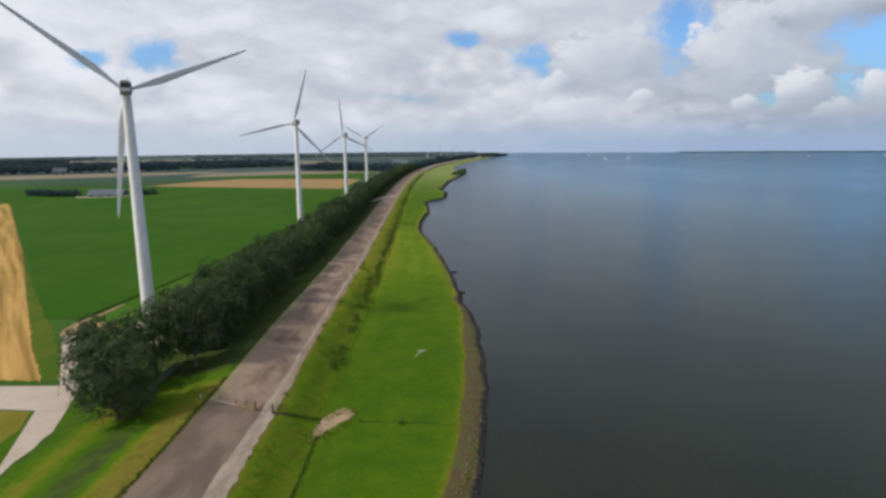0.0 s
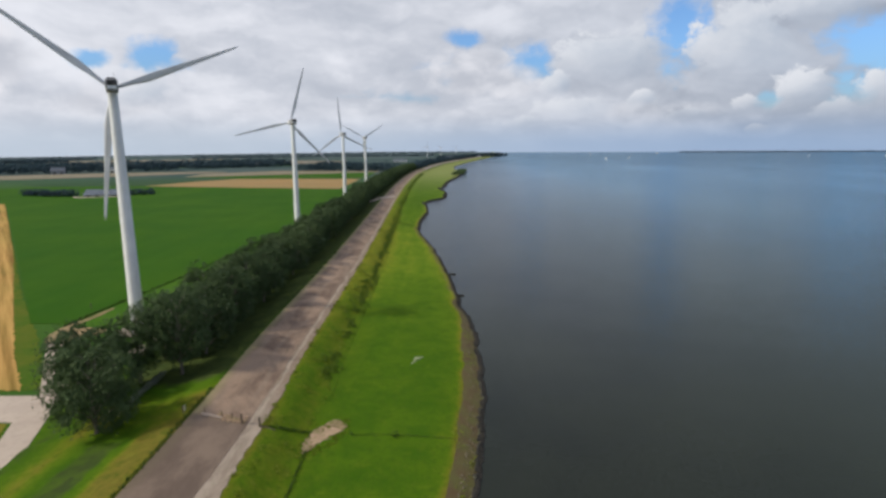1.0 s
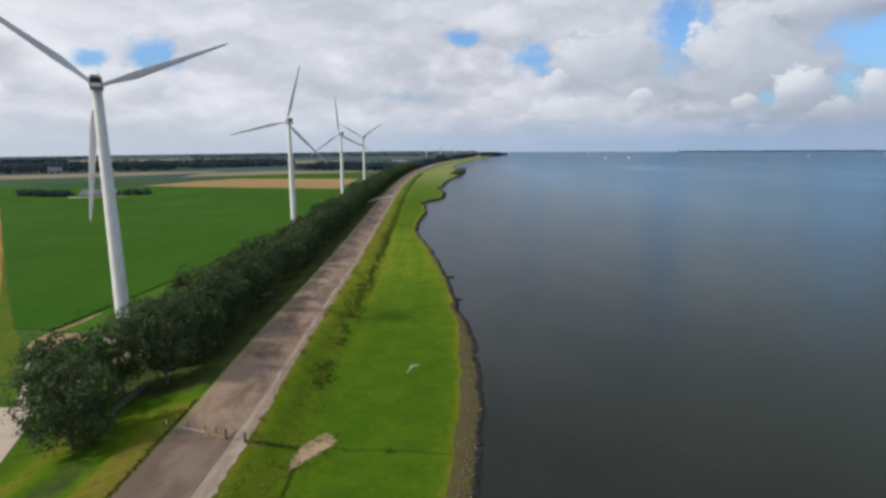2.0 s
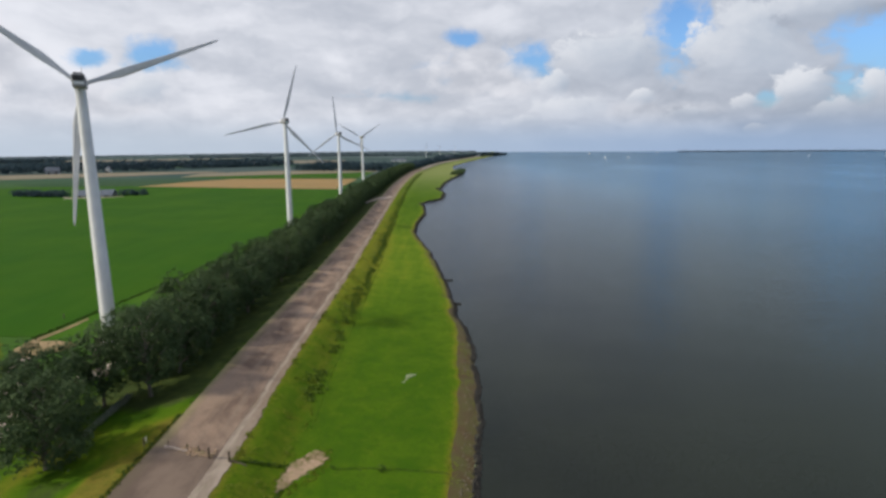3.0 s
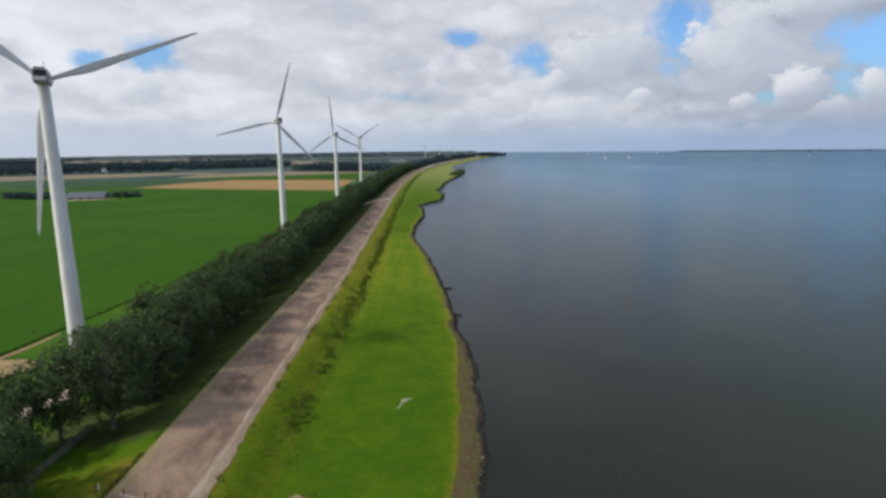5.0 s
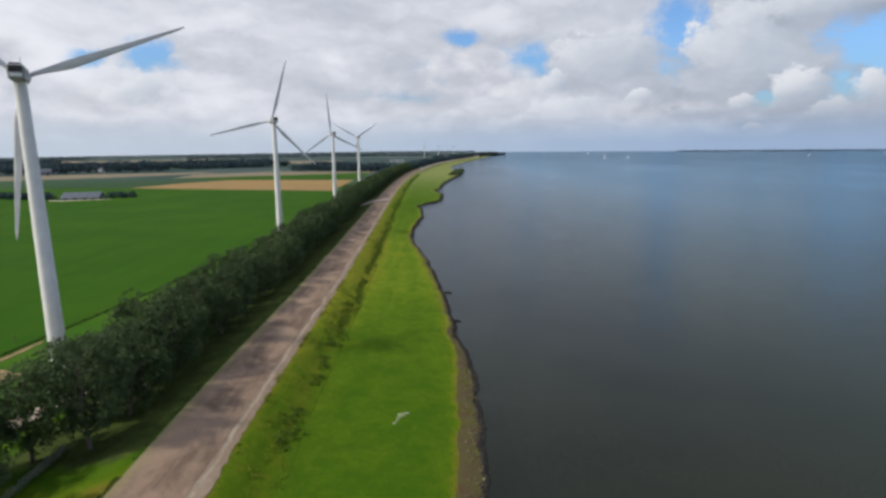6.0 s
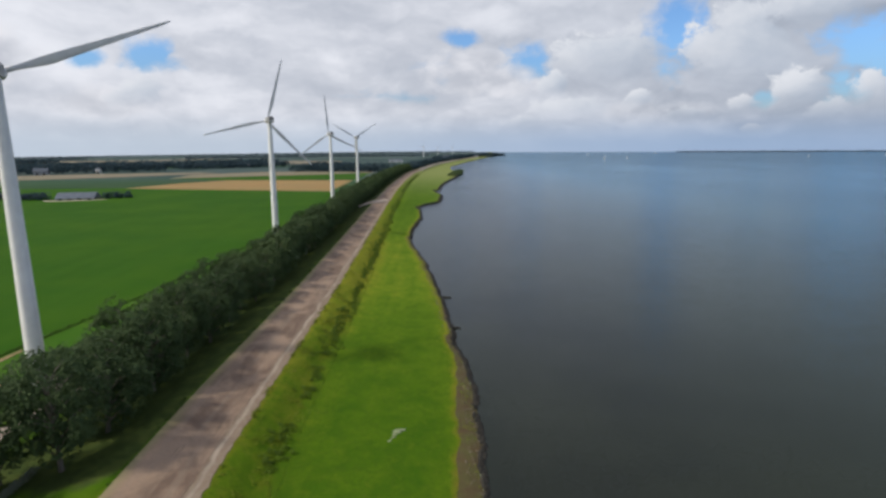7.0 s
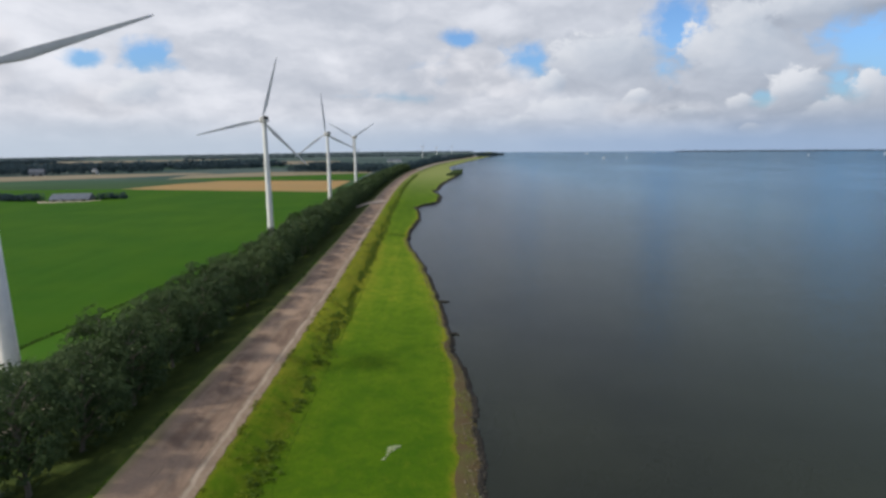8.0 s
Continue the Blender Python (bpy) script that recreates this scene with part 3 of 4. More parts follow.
def patch(name, points, mat, z, label, category, lift=0.05, kind="structure", ragged=0.0, edge=1.5):
    """A flat field or paved area with the given corners; ragged: how far its edge wanders."""
    out = []
    for (ax, ay), (bx, by) in zip(points, points[1:] + points[:1]):
        n = max(1, int(math.hypot(bx - ax, by - ay) / edge)) if ragged else 1
        for k in range(n):
            x, y = ax + (bx - ax) * k / n, ay + (by - ay) * k / n
            f = 0.9 / edge
            out.append((x + ragged * (noise.noise((x * f, y * f, 2)) + 0.6 * noise.noise((x * f * 2.7, y * f * 2.7, 5))), y + ragged * (noise.noise((x * f, y * f, 7)) + 0.6 * noise.noise((x * f * 2.7, y * f * 2.7, 9)))))
    bm = bmesh.new()
    top = [bm.verts.new((x, y, (ground_z(x, y) if z is None else polder_z(x)) + lift)) for x, y in out]
    f = bm.faces.new(top)
    f.normal_update()
    if f.normal.z < 0:
        f.normal_flip()
    side = bmesh.ops.extrude_face_region(bm, geom=[f])
    for v in [g for g in side["geom"] if isinstance(g, bmesh.types.BMVert)]:
        v.co.z += 0.001
    for v in top:
        v.co.z -= 0.25
    bmesh.ops.triangulate(bm, faces=bm.faces[:])
    if min(x for x, _ in out) < TILT_X < max(x for x, _ in out):      # bend with the land
        cut = bmesh.ops.bisect_plane(bm, geom=bm.verts[:] + bm.edges[:] + bm.faces[:], plane_co=(TILT_X, 0, 0), plane_no=(1, 0, 0))
        for v in cut["geom_cut"]:
            if isinstance(v, bmesh.types.BMVert):
                v.co.z = POLDER_Z + lift - (0.25 if v.co.z < POLDER_Z + lift - 3.0 else 0.0)
    return tagged(link(name, bm, mat), label, category, kind=kind)


build_ground()
build_water()


def dike_line(y):
    r = smooth_line(road_x, y)
    return r - ROAD_W, r - strip_width(y), 6.0, 6.0 - 1.5 * (ROAD_W - strip_width(y)) / ROAD_W


def strip_width(y):
    return 1.9 + 0.5 * max(0, 1 - abs(y - 60) / 30) + 0.35 * noise.noise((y * 0.12, 5.5, 0))


def strip_line(y):
    r = smooth_line(road_x, y)
    w = strip_width(y)
    wob = 0.35 * noise.noise((y * 0.5, 1.5, 0)) + 0.2 * noise.noise((y * 1.3, 2.5, 0))
    return r - w + 0.02, r + wob, 6.0 - 1.5 * (ROAD_W - w) / ROAD_W, 4.40 - 0.10 * wob


ribbon("road", dike_line, ASPHALT, -60, 1000, 2.0, 0.06, "worn grey-brown asphalt surface along the dike", "road")
ribbon("road_edge_strip", strip_line, STRIP, -60, 1000, 1.0, 0.03, "pale cracked concrete strip beside the asphalt", "road edge")
ribbon("far_road", lambda y: (smooth_line(road_x, y) - 7, smooth_line(road_x, y) + 1, 6.0, 4.5), CONCRETE, 1000, 2600, 20, 0.15, "pale road on the distant dike", "road")

# ---- fields, tracks ----
patch("field", [(-470, 595), (-355, 606), (-122, 556), (-96, 540), (-89, 300), (-89.5, 180), (-91.5, 150), (-93.5, 126), (-103, 126), (-330, 392), (-500, 440)], CROP, POLDER_Z,
      "large even green crop field on the polder", "field", 0.10)
patch("field", [(-93, 126), (-91, 150), (-89, 180), (-88.5, 300), (-95, 538), (-92, 540), (-76, 300), (-67, 150), (-64, 122), (-78, 121)], MARGIN, POLDER_Z,
      "mown green margin between the crop and the trees", "field margin", 0.07)
patch("field", [(-71.5, 89.5), (-88, 110), (-126, 152), (-318, 376), (-352, 408), (-420, 380), (-260, 180), (-150, 88.5)], VERGE, POLDER_Z,
      "grassy margin round a stubble field", "field margin", 0.06, ragged=0.8)
patch("field", [(-76, 89.7), (-93, 109), (-117, 138), (-172, 205), (-318, 376), (-346, 408), (-420, 380), (-260, 180), (-150, 90.5)], STUBBLE, POLDER_Z,
      "tan stubble field with wheel tracks", "field", 0.12, ragged=0.7, edge=0.8)
patch("field", [(-350, 604), (-122, 562), (-132, 742), (-300, 748), (-330, 690)], GRAIN, POLDER_Z, "ripe tan grain field beyond the green crop", "field", 0.12)
patch("field", [(-132, 752), (-300, 756), (-420, 700), (-520, 640), (-470, 600), (-358, 612), (-336, 694), (-305, 749), (-132, 746)], DARK_FIELD, POLDER_Z,
      "dark green beet field", "field", 0.09)
patch("field", [(-400, 790), (-300, 850), (-140, 950), (-139, 1000), (-331, 1000), (-420, 900)], PALE_FIELD, POLDER_Z, "pale mown grain field", "field", 0.12)
patch("field", [(-132, 760), (-139, 945), (-300, 846), (-395, 784), (-320, 760)], CROP, POLDER_Z, "green strip of crop between grain fields", "field", 0.09)
patch("field", [(-860, 690), (-602, 744), (-500, 832), (-400, 955), (-445, 985), (-720, 885), (-900, 830)], PALE_FIELD, POLDER_Z, "pale stubble field in the distance", "field", 0.12)
patch("field", [(-1100, 1500), (-500, 1450), (-330, 1550), (-360, 1800), (-900, 1750)], PALE_FIELD, POLDER_Z, "far pale grain field", "field", 0.15)
patch("field", [(-1000, 1120), (-600, 1150), (-460, 1290), (-300, 1200), (-180, 1230), (-220, 1290), (-520, 1370), (-900, 1330)], DARK_FIELD, POLDER_Z, "dark green field before a far wood", "field", 0.1)
patch("field", [(-2600, 2100), (-1200, 2050), (-900, 2400), (-2300, 2600)], PALE_FIELD, POLDER_Z, "far pale grain field", "field", 0.15)
patch("field", [(-61, 62.5), (-69, 78.2), (-81, 78.8), (-140, 79.6), (-150, 40), (-66, 36), (-56, 46)], DRY, POLDER_Z, "dry olive grass beside the farm road", "grass", 0.05)
patch("road", [(-54.5, 57), (-49, 44), (-41, 25), (-47, 25), (-55, 46), (-60.6, 62), (-68.3, 78.5), (-81, 79.2), (-140, 80), (-140, 86.6), (-82, 87.2), (-71, 87.6), (-86.6, 109.5), (-88.8, 113.0), (-85.4, 113.4), (-67.3, 88), (-63.2, 78.3)],
      CONCRETE, POLDER_Z, "pale concrete farm road with a junction", "road", 0.18)
patch("soil_apron", [(-89.8, 113.2), (-92.6, 118.5), (-92.8, 122.5), (-86, 123.2), (-80.5, 121.5), (-82, 117.5), (-84.5, 113.6)], SOIL, POLDER_Z, "bare dry soil beside the farm road", "bare ground", 0.16, ragged=0.7)
patch("gravel_track", [(-93.0, 121.5), (-91.4, 121.8), (-90.0, 131), (-90.2, 139), (-91.0, 139), (-91.4, 131)], SOIL, POLDER_Z, "narrow dry track to the turbine", "track", 0.17, ragged=0.3)
patch("concrete_pad", [(-80.5, 132), (-75, 136.5), (-73.5, 135.2), (-79.4, 130.8)], CONCRETE, POLDER_Z, "small pale concrete hardstanding near a turbine", "pavement", 0.19)
ribbon("farm_track", lambda y: (smooth_line(road_x, y) - ROAD_W - 25.5 - 9 * max(0, (112 - y) / 24), smooth_line(road_x, y) - ROAD_W - 21.3 - 9 * max(0, (112 - y) / 24), 2.75, 2.9), CONCRETE, 90, 700, 6.0, 0.14,
       "pale track behind the row of trees", "track")
patch("sand_patch", [(-19.3, 82.2), (-16.8, 80.6), (-18.2, 78.0), (-20.3, 74.5), (-21.6, 72.0), (-22.2, 74.5), (-21.5, 79.0)], SAND, None, "bare sandy patch worn into the meadow", "bare ground", 0.05, ragged=0.75, edge=0.35)
patch("gravel_ramp", [(-64.5, 396), (-60, 401), (-53.5, 425), (-50.2, 444), (-52.5, 450), (-58, 429), (-66, 408)], CONCRETE, None, "pale gravel ramp across the dike road", "ramp", 0.42, ragged=0.5)


# ---- wind turbines ----
def tube(bm, rings, seg=24, caps=True):
    """A lathe of (z, radius) rings about the z axis."""
    loops = [[bm.verts.new((r * math.cos(2 * math.pi * k / seg), r * math.sin(2 * math.pi * k / seg), z)) for k in range(seg)] for z, r in rings]
    for a, b in zip(loops, loops[1:]):
        for k in range(seg):
            bm.faces.new((a[k], a[(k + 1) % seg], b[(k + 1) % seg], b[k]))
    if caps:
        bm.faces.new(loops[0][::-1])
        bm.faces.new(loops[-1])
    return bm


def box(bm, lo, hi, bevel=0.0, turn=None):
    made = bmesh.ops.create_cube(bm, size=1.0)["verts"]
    for v in made:
        v.co = Vector([lo[i] + (v.co[i] + 0.5) * (hi[i] - lo[i]) for i in range(3)])
        if turn is not None:
            v.co = turn @ v.co
    if bevel:
        edges = {e for v in made for e in v.link_edges}
        bmesh.ops.bevel(bm, geom=list(edges), offset=bevel, segments=2, affect="EDGES", profile=0.5)
    return bm


HUB_H, BLADE_R = 54.5, 29.0
AXIS = radians(32.0)            # the rotor faces ahead and to the left


def blade_mesh():
    """One blade along +z from the hub: round root, widest at a fifth, twisted and slightly bent, thin tip."""
    bm = bmesh.new()
    loops = []
    for i in range(25):
        t = i / 24
        r = 1.0 + (BLADE_R - 1.0) * t
        root = max(0.0, 1 - t / 0.14)
        chord = (0.62 + 1.08 * (t / 0.24) ** 1.2) if t < 0.24 else 1.70 * (1 - 0.76 * ((t - 0.24) / 0.76) ** 0.95)
        if t > 0.97:
            chord *= 0.55
        thick = chord * (0.12 + 0.10 * (1 - t)) * (1 - root) + 0.62 * root
        chord = chord * (1 - root) + 0.95 * root
        twist = radians(16 * (1 - t) ** 2 + 2)
        bend = -0.9 * t * t
        ring = []
        for k in range(14):
            a = 2 * math.pi * k / 14
            cx = 0.5 * math.cos(a)
            body = math.sin(a) * (0.5 if root > 0.5 else 0.5 * (0.55 - 0.45 * math.cos(a + 0.0) * -1.0 + 0.0))
            x = (cx + 0.18 * (1 - root)) * chord
            yv = body * thick * (1.0 if root > 0.5 else 1.25)
            ring.append(bm.verts.new((x * math.cos(twist) - yv * math.sin(twist), x * math.sin(twist) + yv * math.cos(twist) + bend, r)))
        loops.append(ring)
    for a, b in zip(loops, loops[1:]):
        for k in range(14):
            bm.faces.new((a[k], a[(k + 1) % 14], b[(k + 1) % 14], b[k]))
    bm.faces.new(loops[-1])
    bm.faces.new(loops[0][::-1])
    return bm


def build_turbine():
    """A three-bladed wind turbine; its rotor looks along +y of the nacelle. Stands at the origin."""
    t = tagged(new("wind_turbine"), "tall white three-bladed wind turbine on a tapered steel tower", "wind turbine", "wind turbines along the dike")
    part("foundation", tube(bmesh.new(), [(-0.5, 4.2), (0.25, 4.2), (0.45, 2.4), (0.55, 2.2)], 32), CONCRETE, t, "round concrete foundation")
    tower = part("tower", tube(bmesh.new(), [(0.3 + k * (HUB_H - 1.5) / 12, 1.50 - 0.55 * k / 12) for k in range(13)], 32, caps=False), WHITE, t, smooth=True)
    for z, r in ((18.0, 1.32), (36.0, 1.13), (HUB_H - 1.3, 0.96)):
        part("flange", tube(bmesh.new(), [(z, r), (z, r + 0.03), (z + 0.2, r + 0.03), (z + 0.2, r)], 32, caps=False), WHITE, tower)
    part("door", box(bmesh.new(), (-0.45, -1.56, 0.9), (0.45, -1.40, 3.0), 0.05), GREY, tower, "grey steel access door")
    part("door_steps", box(box(bmesh.new(), (-0.6, -2.6, 0.3), (0.6, -1.5, 0.85)), (-0.6, -3.0, 0.3), (0.6, -2.55, 0.58)), GREY, tower)
    turn = Matrix.Rotation(AXIS, 4, "Z")
    nacelle = box(bmesh.new(), (-1.15, -3.9, HUB_H - 1.25), (1.15, 3.0, HUB_H + 1.25), 0.28)
    bmesh.ops.transform(nacelle, matrix=turn, verts=nacelle.verts[:])
    house = part("nacelle", nacelle, GREY, t, "grey box-shaped nacelle")
    grille = bmesh.new()
    for k in range(5):
        box(grille, (-0.9, -4.02, HUB_H + 0.02 + k * 0.2), (0.9, -3.885, HUB_H + 0.16 + k * 0.2), 0.0, turn)
    part("rear_louvre", grille, DARK, house, "dark louvred rear vent")
    part("rear_hatch", box(bmesh.new(), (-0.85, -3.96, HUB_H - 0.75), (0.85, -3.89, HUB_H - 0.15), 0.02, turn), WHITE, house, "pale rear hatch")
    part("roof_cooler", box(bmesh.new(), (-0.8, -3.6, HUB_H + 1.23), (0.8, -2.4, HUB_H + 1.5), 0.08, turn), DARK, house, "dark cooler box on the roof")
    mast = tube(bmesh.new(), [(HUB_H + 1.2, 0.05), (HUB_H + 2.7, 0.04)], 8)
    bmesh.ops.translate(mast, verts=mast.verts[:], vec=turn @ Vector((0.6, -1.5, 0)))
    part("wind_vane_mast", mast, GREY, house)
    hub = tube(bmesh.new(), [(0, 0.9), (0.3, 1.25), (1.6, 1.3), (2.3, 1.05), (2.8, 0.6), (3.0, 0.12)], 24)
    bmesh.ops.transform(hub, matrix=turn @ Matrix.Translation((0, 2.9, HUB_H)) @ Matrix.Rotation(radians(-90), 4, "X"), verts=hub.verts[:])
    part("rotor_hub", hub, WHITE, t, "white rounded rotor hub", smooth=True)
    one = blade_mesh()
    me = bpy.data.meshes.new("blade")
    one.to_mesh(me)
    one.free()
    me.materials.append(BLADE)
    me.polygons.foreach_set("use_smooth", [True] * len(me.polygons))
    for k in range(3):
        b = new("blade", me)
        b.parent = t
        tagged(b, "long pale grey tapered blade")
        b.matrix_local = turn @ Matrix.Translation((0, 4.1, HUB_H)) @ Matrix.Rotation(radians(120 * k), 4, "Y")
    return t


def set_rotor(t, degrees):
    """Turns the three blades to where they stand: degrees clockwise from straight up, seen from behind the nacelle."""
    turn = Matrix.Rotation(AXIS, 4, "Z")
    for k, b in enumerate([c for c in t.children if c.name.startswith("blade")]):
        b.matrix_local = turn @ Matrix.Translation((0, 4.1, HUB_H)) @ Matrix.Rotation(radians(degrees + 120 * k), 4, "Y")


turbine = build_turbine()
turbine.location = (-73.7, 121.4, POLDER_Z)
set_rotor(turbine, 68)
for x, y, phase, tall in ((-84.5, 286.0, 16, 1.0), (-85.0, 412, -5, 0.94), (-100.3, 600, 58, 0.96), (-130, 2350, 20, 0.85), (-82, 2700, 70, 0.75), (-10, 3100, 40, 0.8)):
    twin = copy_thing(turbine, pose(x, y, POLDER_Z))
    twin.scale = (tall, tall, tall)
    set_rotor(twin, phase)


# ---- trees ----
def limb(verts, faces, path, radii, seg=6):
    """A bent tapering tube through the points of path."""
    base = len(verts)
    for i, (p, r) in enumerate(zip(path, radii)):
        ahead = (path[min(i + 1, len(path) - 1)] - path[max(i - 1, 0)]).normalized()
        side = ahead.orthogonal().normalized()
        other = ahead.cross(side)
        for k in range(seg):
            a = 2 * math.pi * k / seg
            verts.append(p + (side * math.cos(a) + other * math.sin(a)) * r)
        if i:
            for k in range(seg):
                q = base + (i - 1) * seg
                faces.append((q + k, q + (k + 1) % seg, q + seg + (k + 1) % seg, q + seg + k))


def leaf(verts, faces, at, size, rng, out=None, pull=0.9):
    """A small folded tuft of leaves: two triangles on a bent diamond."""
    n = Vector((rng.gauss(0, 1), rng.gauss(0, 1), rng.gauss(0.5, 0.8)))
    if out is not None:
        n += out * pull
    n.normalize()
    u = n.orthogonal().normalized()
    a = rng.random() * 6.283
    u = (u * math.cos(a) + n.cross(u) * math.sin(a)) * size
    v = n.cross(u).normalized() * size * (0.45 + 0.35 * rng.random())
    b = len(verts)
    verts += [at - u, at + v + n * size * 0.15, at + u, at - v + n * size * 0.15]
    faces += [(b, b + 1, b + 2), (b, b + 2, b + 3)]


def tree_meshes(seed, high, wide, leaves, size, low=2.6, thin=-0.16, boughs=15):
    """Trunk with limbs, and a crown of rounded leafy heads carried on the limbs' ends, with gaps between them."""
    rng = random.Random(seed)
    tv, tf, lv, lf = [], [], [], []
    fork = max(1.6, low * rng.uniform(0.8, 1.1))
    lean = Vector((rng.uniform(-0.4, 0.4), rng.uniform(-0.4, 0.4), 0))
    top = Vector((0, 0, high * 0.84)) + lean * 2
    limb(tv, tf, [Vector((0, 0, -0.4)), Vector((0, 0, 0.4)), Vector((0, 0, fork)) + lean * 0.5, (Vector((0, 0, fork)) + top) / 2 + lean, top], [0.42, 0.30, 0.25, 0.16, 0.04], 8)
    heads = []
    mid, half = (low + high) / 2, (high - low) / 2
    for k in range(boughs + 9):
        up = -0.92 + 1.84 * ((k + 0.5 * rng.random()) / (boughs + 8))
        ring = math.sqrt(max(0.0, 1 - abs(up) ** 2.4))
        a = k * 2.4 + rng.uniform(-0.5, 0.5)
        reach = wide * ring * rng.uniform(0.58, 0.80)
        end = Vector((math.cos(a) * reach, math.sin(a) * reach, mid + up * half * 0.84 + rng.uniform(-0.4, 0.4))) + lean
        start = Vector((0, 0, max(fork * 0.85, end.z - 0.8 * reach - 0.6))) + lean * (end.z / high)
        bend = (start + end) / 2 + Vector((rng.uniform(-0.4, 0.4), rng.uniform(-0.4, 0.4), 0.4))
        limb(tv, tf, [start, bend, end], [0.14, 0.09, 0.03], 5)
        heads.append((end, wide * rng.uniform(0.27, 0.42)))
    total = sum(r * r for _, r in heads)
    for c, r in heads:
        squash = rng.uniform(0.66, 0.9)
        for _ in range(int(leaves * r * r / total)):
            d = Vector((rng.gauss(0, 1), rng.gauss(0, 1), rng.gauss(0.25, 1))).normalized()
            k = r * (0.72 + 0.36 * rng.random() ** 0.7) * (1 + 0.45 * noise.noise(d * 2.6 + c))
            p = c + Vector((d.x * k, d.y * k, d.z * k * squash))
            if noise.noise(p * 0.62 + Vector((seed, 0, 0))) > thin:
                leaf(lv, lf, p, size * rng.uniform(0.6, 1.3), rng, d, 1.7)
    for _ in range(leaves // 16):           # loose sprays between the heads
        c, r = heads[rng.randrange(len(heads))]
        d = Vector((rng.gauss(0, 1), rng.gauss(0, 1), rng.gauss(0, 1))).normalized()
        leaf(lv, lf, c + d * r * rng.uniform(1.0, 1.4), size * rng.uniform(0.6, 1.2), rng, d)
    trunk, crown = bpy.data.meshes.new("trunk"), bpy.data.meshes.new("crown")
    trunk.from_pydata([tuple(v) for v in tv], [], tf)
    crown.from_pydata([tuple(v) for v in lv], [], lf)
    trunk.materials.append(BARK)
    crown.materials.append(LEAF)
    return trunk, crown


def plant(meshes, x, y, z, scale, turn, label, group="", squash=1.0):
    t = tagged(new("tree"), label, "tree", group)
    t.matrix_basis = pose(x, y, z, 0, 0, turn) @ Matrix.Diagonal((scale, scale, scale * squash, 1))
    for name, me in zip(("trunk", "crown"), meshes):
        new(name, me).parent = t
    return t


NEAR = [tree_meshes(11 + k, 14.2 + 0.5 * (k % 3), 5.4, 17000, 0.19, 1.5 + 0.5 * (k % 3), 0.0) for k in range(7)]
MIDDLE = [tree_meshes(31 + k, 13.9 + 0.4 * k, 5.4, 6500, 0.32, 2.2, -0.08) for k in range(4)]
DISTANT = [tree_meshes(51 + k, 13.6, 6.0, 800, 1.0, 1.4) for k in range(3)]
FULL = [tree_meshes(72, 13.6, 6.2, 34000, 0.18, 0.4, 0.05, 22)]       # the broad first tree, leafy to the ground
rng = random.Random(5)
ROW = "row of trees along the dike"


def tree_row(offset, start, spacing):
    y = start
    while y < 990:
        kind = NEAR if y < 185 else (MIDDLE if y < 430 else DISTANT)
        x = smooth_line(road_x, y) - ROAD_W - offset + rng.uniform(-1.0, 1.0)
        label = "broad dark green leafy tree with low boughs" if y < 185 else "dark green leafy tree in a dense row"
        plant(kind[rng.randrange(len(kind))], x, y + rng.uniform(-1.2, 1.2), ground_z(x, y) - 0.1, rng.uniform(0.90, 1.04) * (1.08 if y < 100 else 1.05 if y < 125 else 1.0), rng.uniform(0, 360), label, ROW, rng.uniform(0.86, 1.0))
        y += spacing * rng.uniform(0.85, 1.15)


for x, y, size in ((-51.2, 73.0, 1.0), (-58.8, 83.2, 1.02)):       # the broad pair before the gap
    plant(FULL[0], x, y, ground_z(x, y) - 0.1, size, 40 * size, "broad dark green leafy tree with boughs to the ground", ROW, 0.97)
tree_row(9.3, 93.0, 8.0)
tree_row(15.8, 91.0, 10.2)


# ---- far woods, hedges, reeds ----
def tufts(verts, faces, rng, c, wide, high, count, size, up=0.0):
    """A rough crown of leaf tufts standing on c; up: how far they spread flat to the light."""
    for _ in range(count):
        d = Vector((rng.gauss(0, 1), rng.gauss(0, 1), rng.gauss(0, 1))).normalized()
        k = 0.7 + 0.4 * rng.random()
        p = c + Vector((d.x * wide * k, d.y * wide * k, high * (0.52 + 0.46 * d.z * k)))
        leaf(verts, faces, p, size * rng.uniform(0.7, 1.3), rng, d * (1 - 0.5 * min(1.0, up)) + Vector((0, 0, up)), 1.4)


def wood(name, line, depth, high, gap, rows, label, category="wood", mat=None, count=26, size=None, seed=1, z=None, wide=None):
    """A belt of trees along a line of corners; one mass of leaves that nobody could count."""
    rng = random.Random(seed)
    verts, faces = [], []
    for (ax, ay), (bx, by) in zip(line, line[1:]):
        length = math.hypot(bx - ax, by - ay)
        nx, ny = -(by - ay) / length, (bx - ax) / length
        for r in range(rows):
            for k in range(int(length / gap) + 1):
                f = (k + rng.random()) * gap / length
                off = (r / max(1, rows - 1) - 0.5) * depth + rng.uniform(-0.3, 0.3) * gap
                x, y = ax + (bx - ax) * f + nx * off, ay + (by - ay) * f + ny * off
                h = high * rng.uniform(0.7, 1.1) * (1 + 0.25 * noise.noise((x * 0.02, y * 0.02, 4)))
                ground = ground_z(x, y) if z is None else z
                tufts(verts, faces, rng, Vector((x, y, ground)), (wide or gap * 0.62) * rng.uniform(0.8, 1.2), h, count, size or gap * 0.3, 1.2)
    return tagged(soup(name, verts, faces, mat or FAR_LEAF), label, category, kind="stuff")


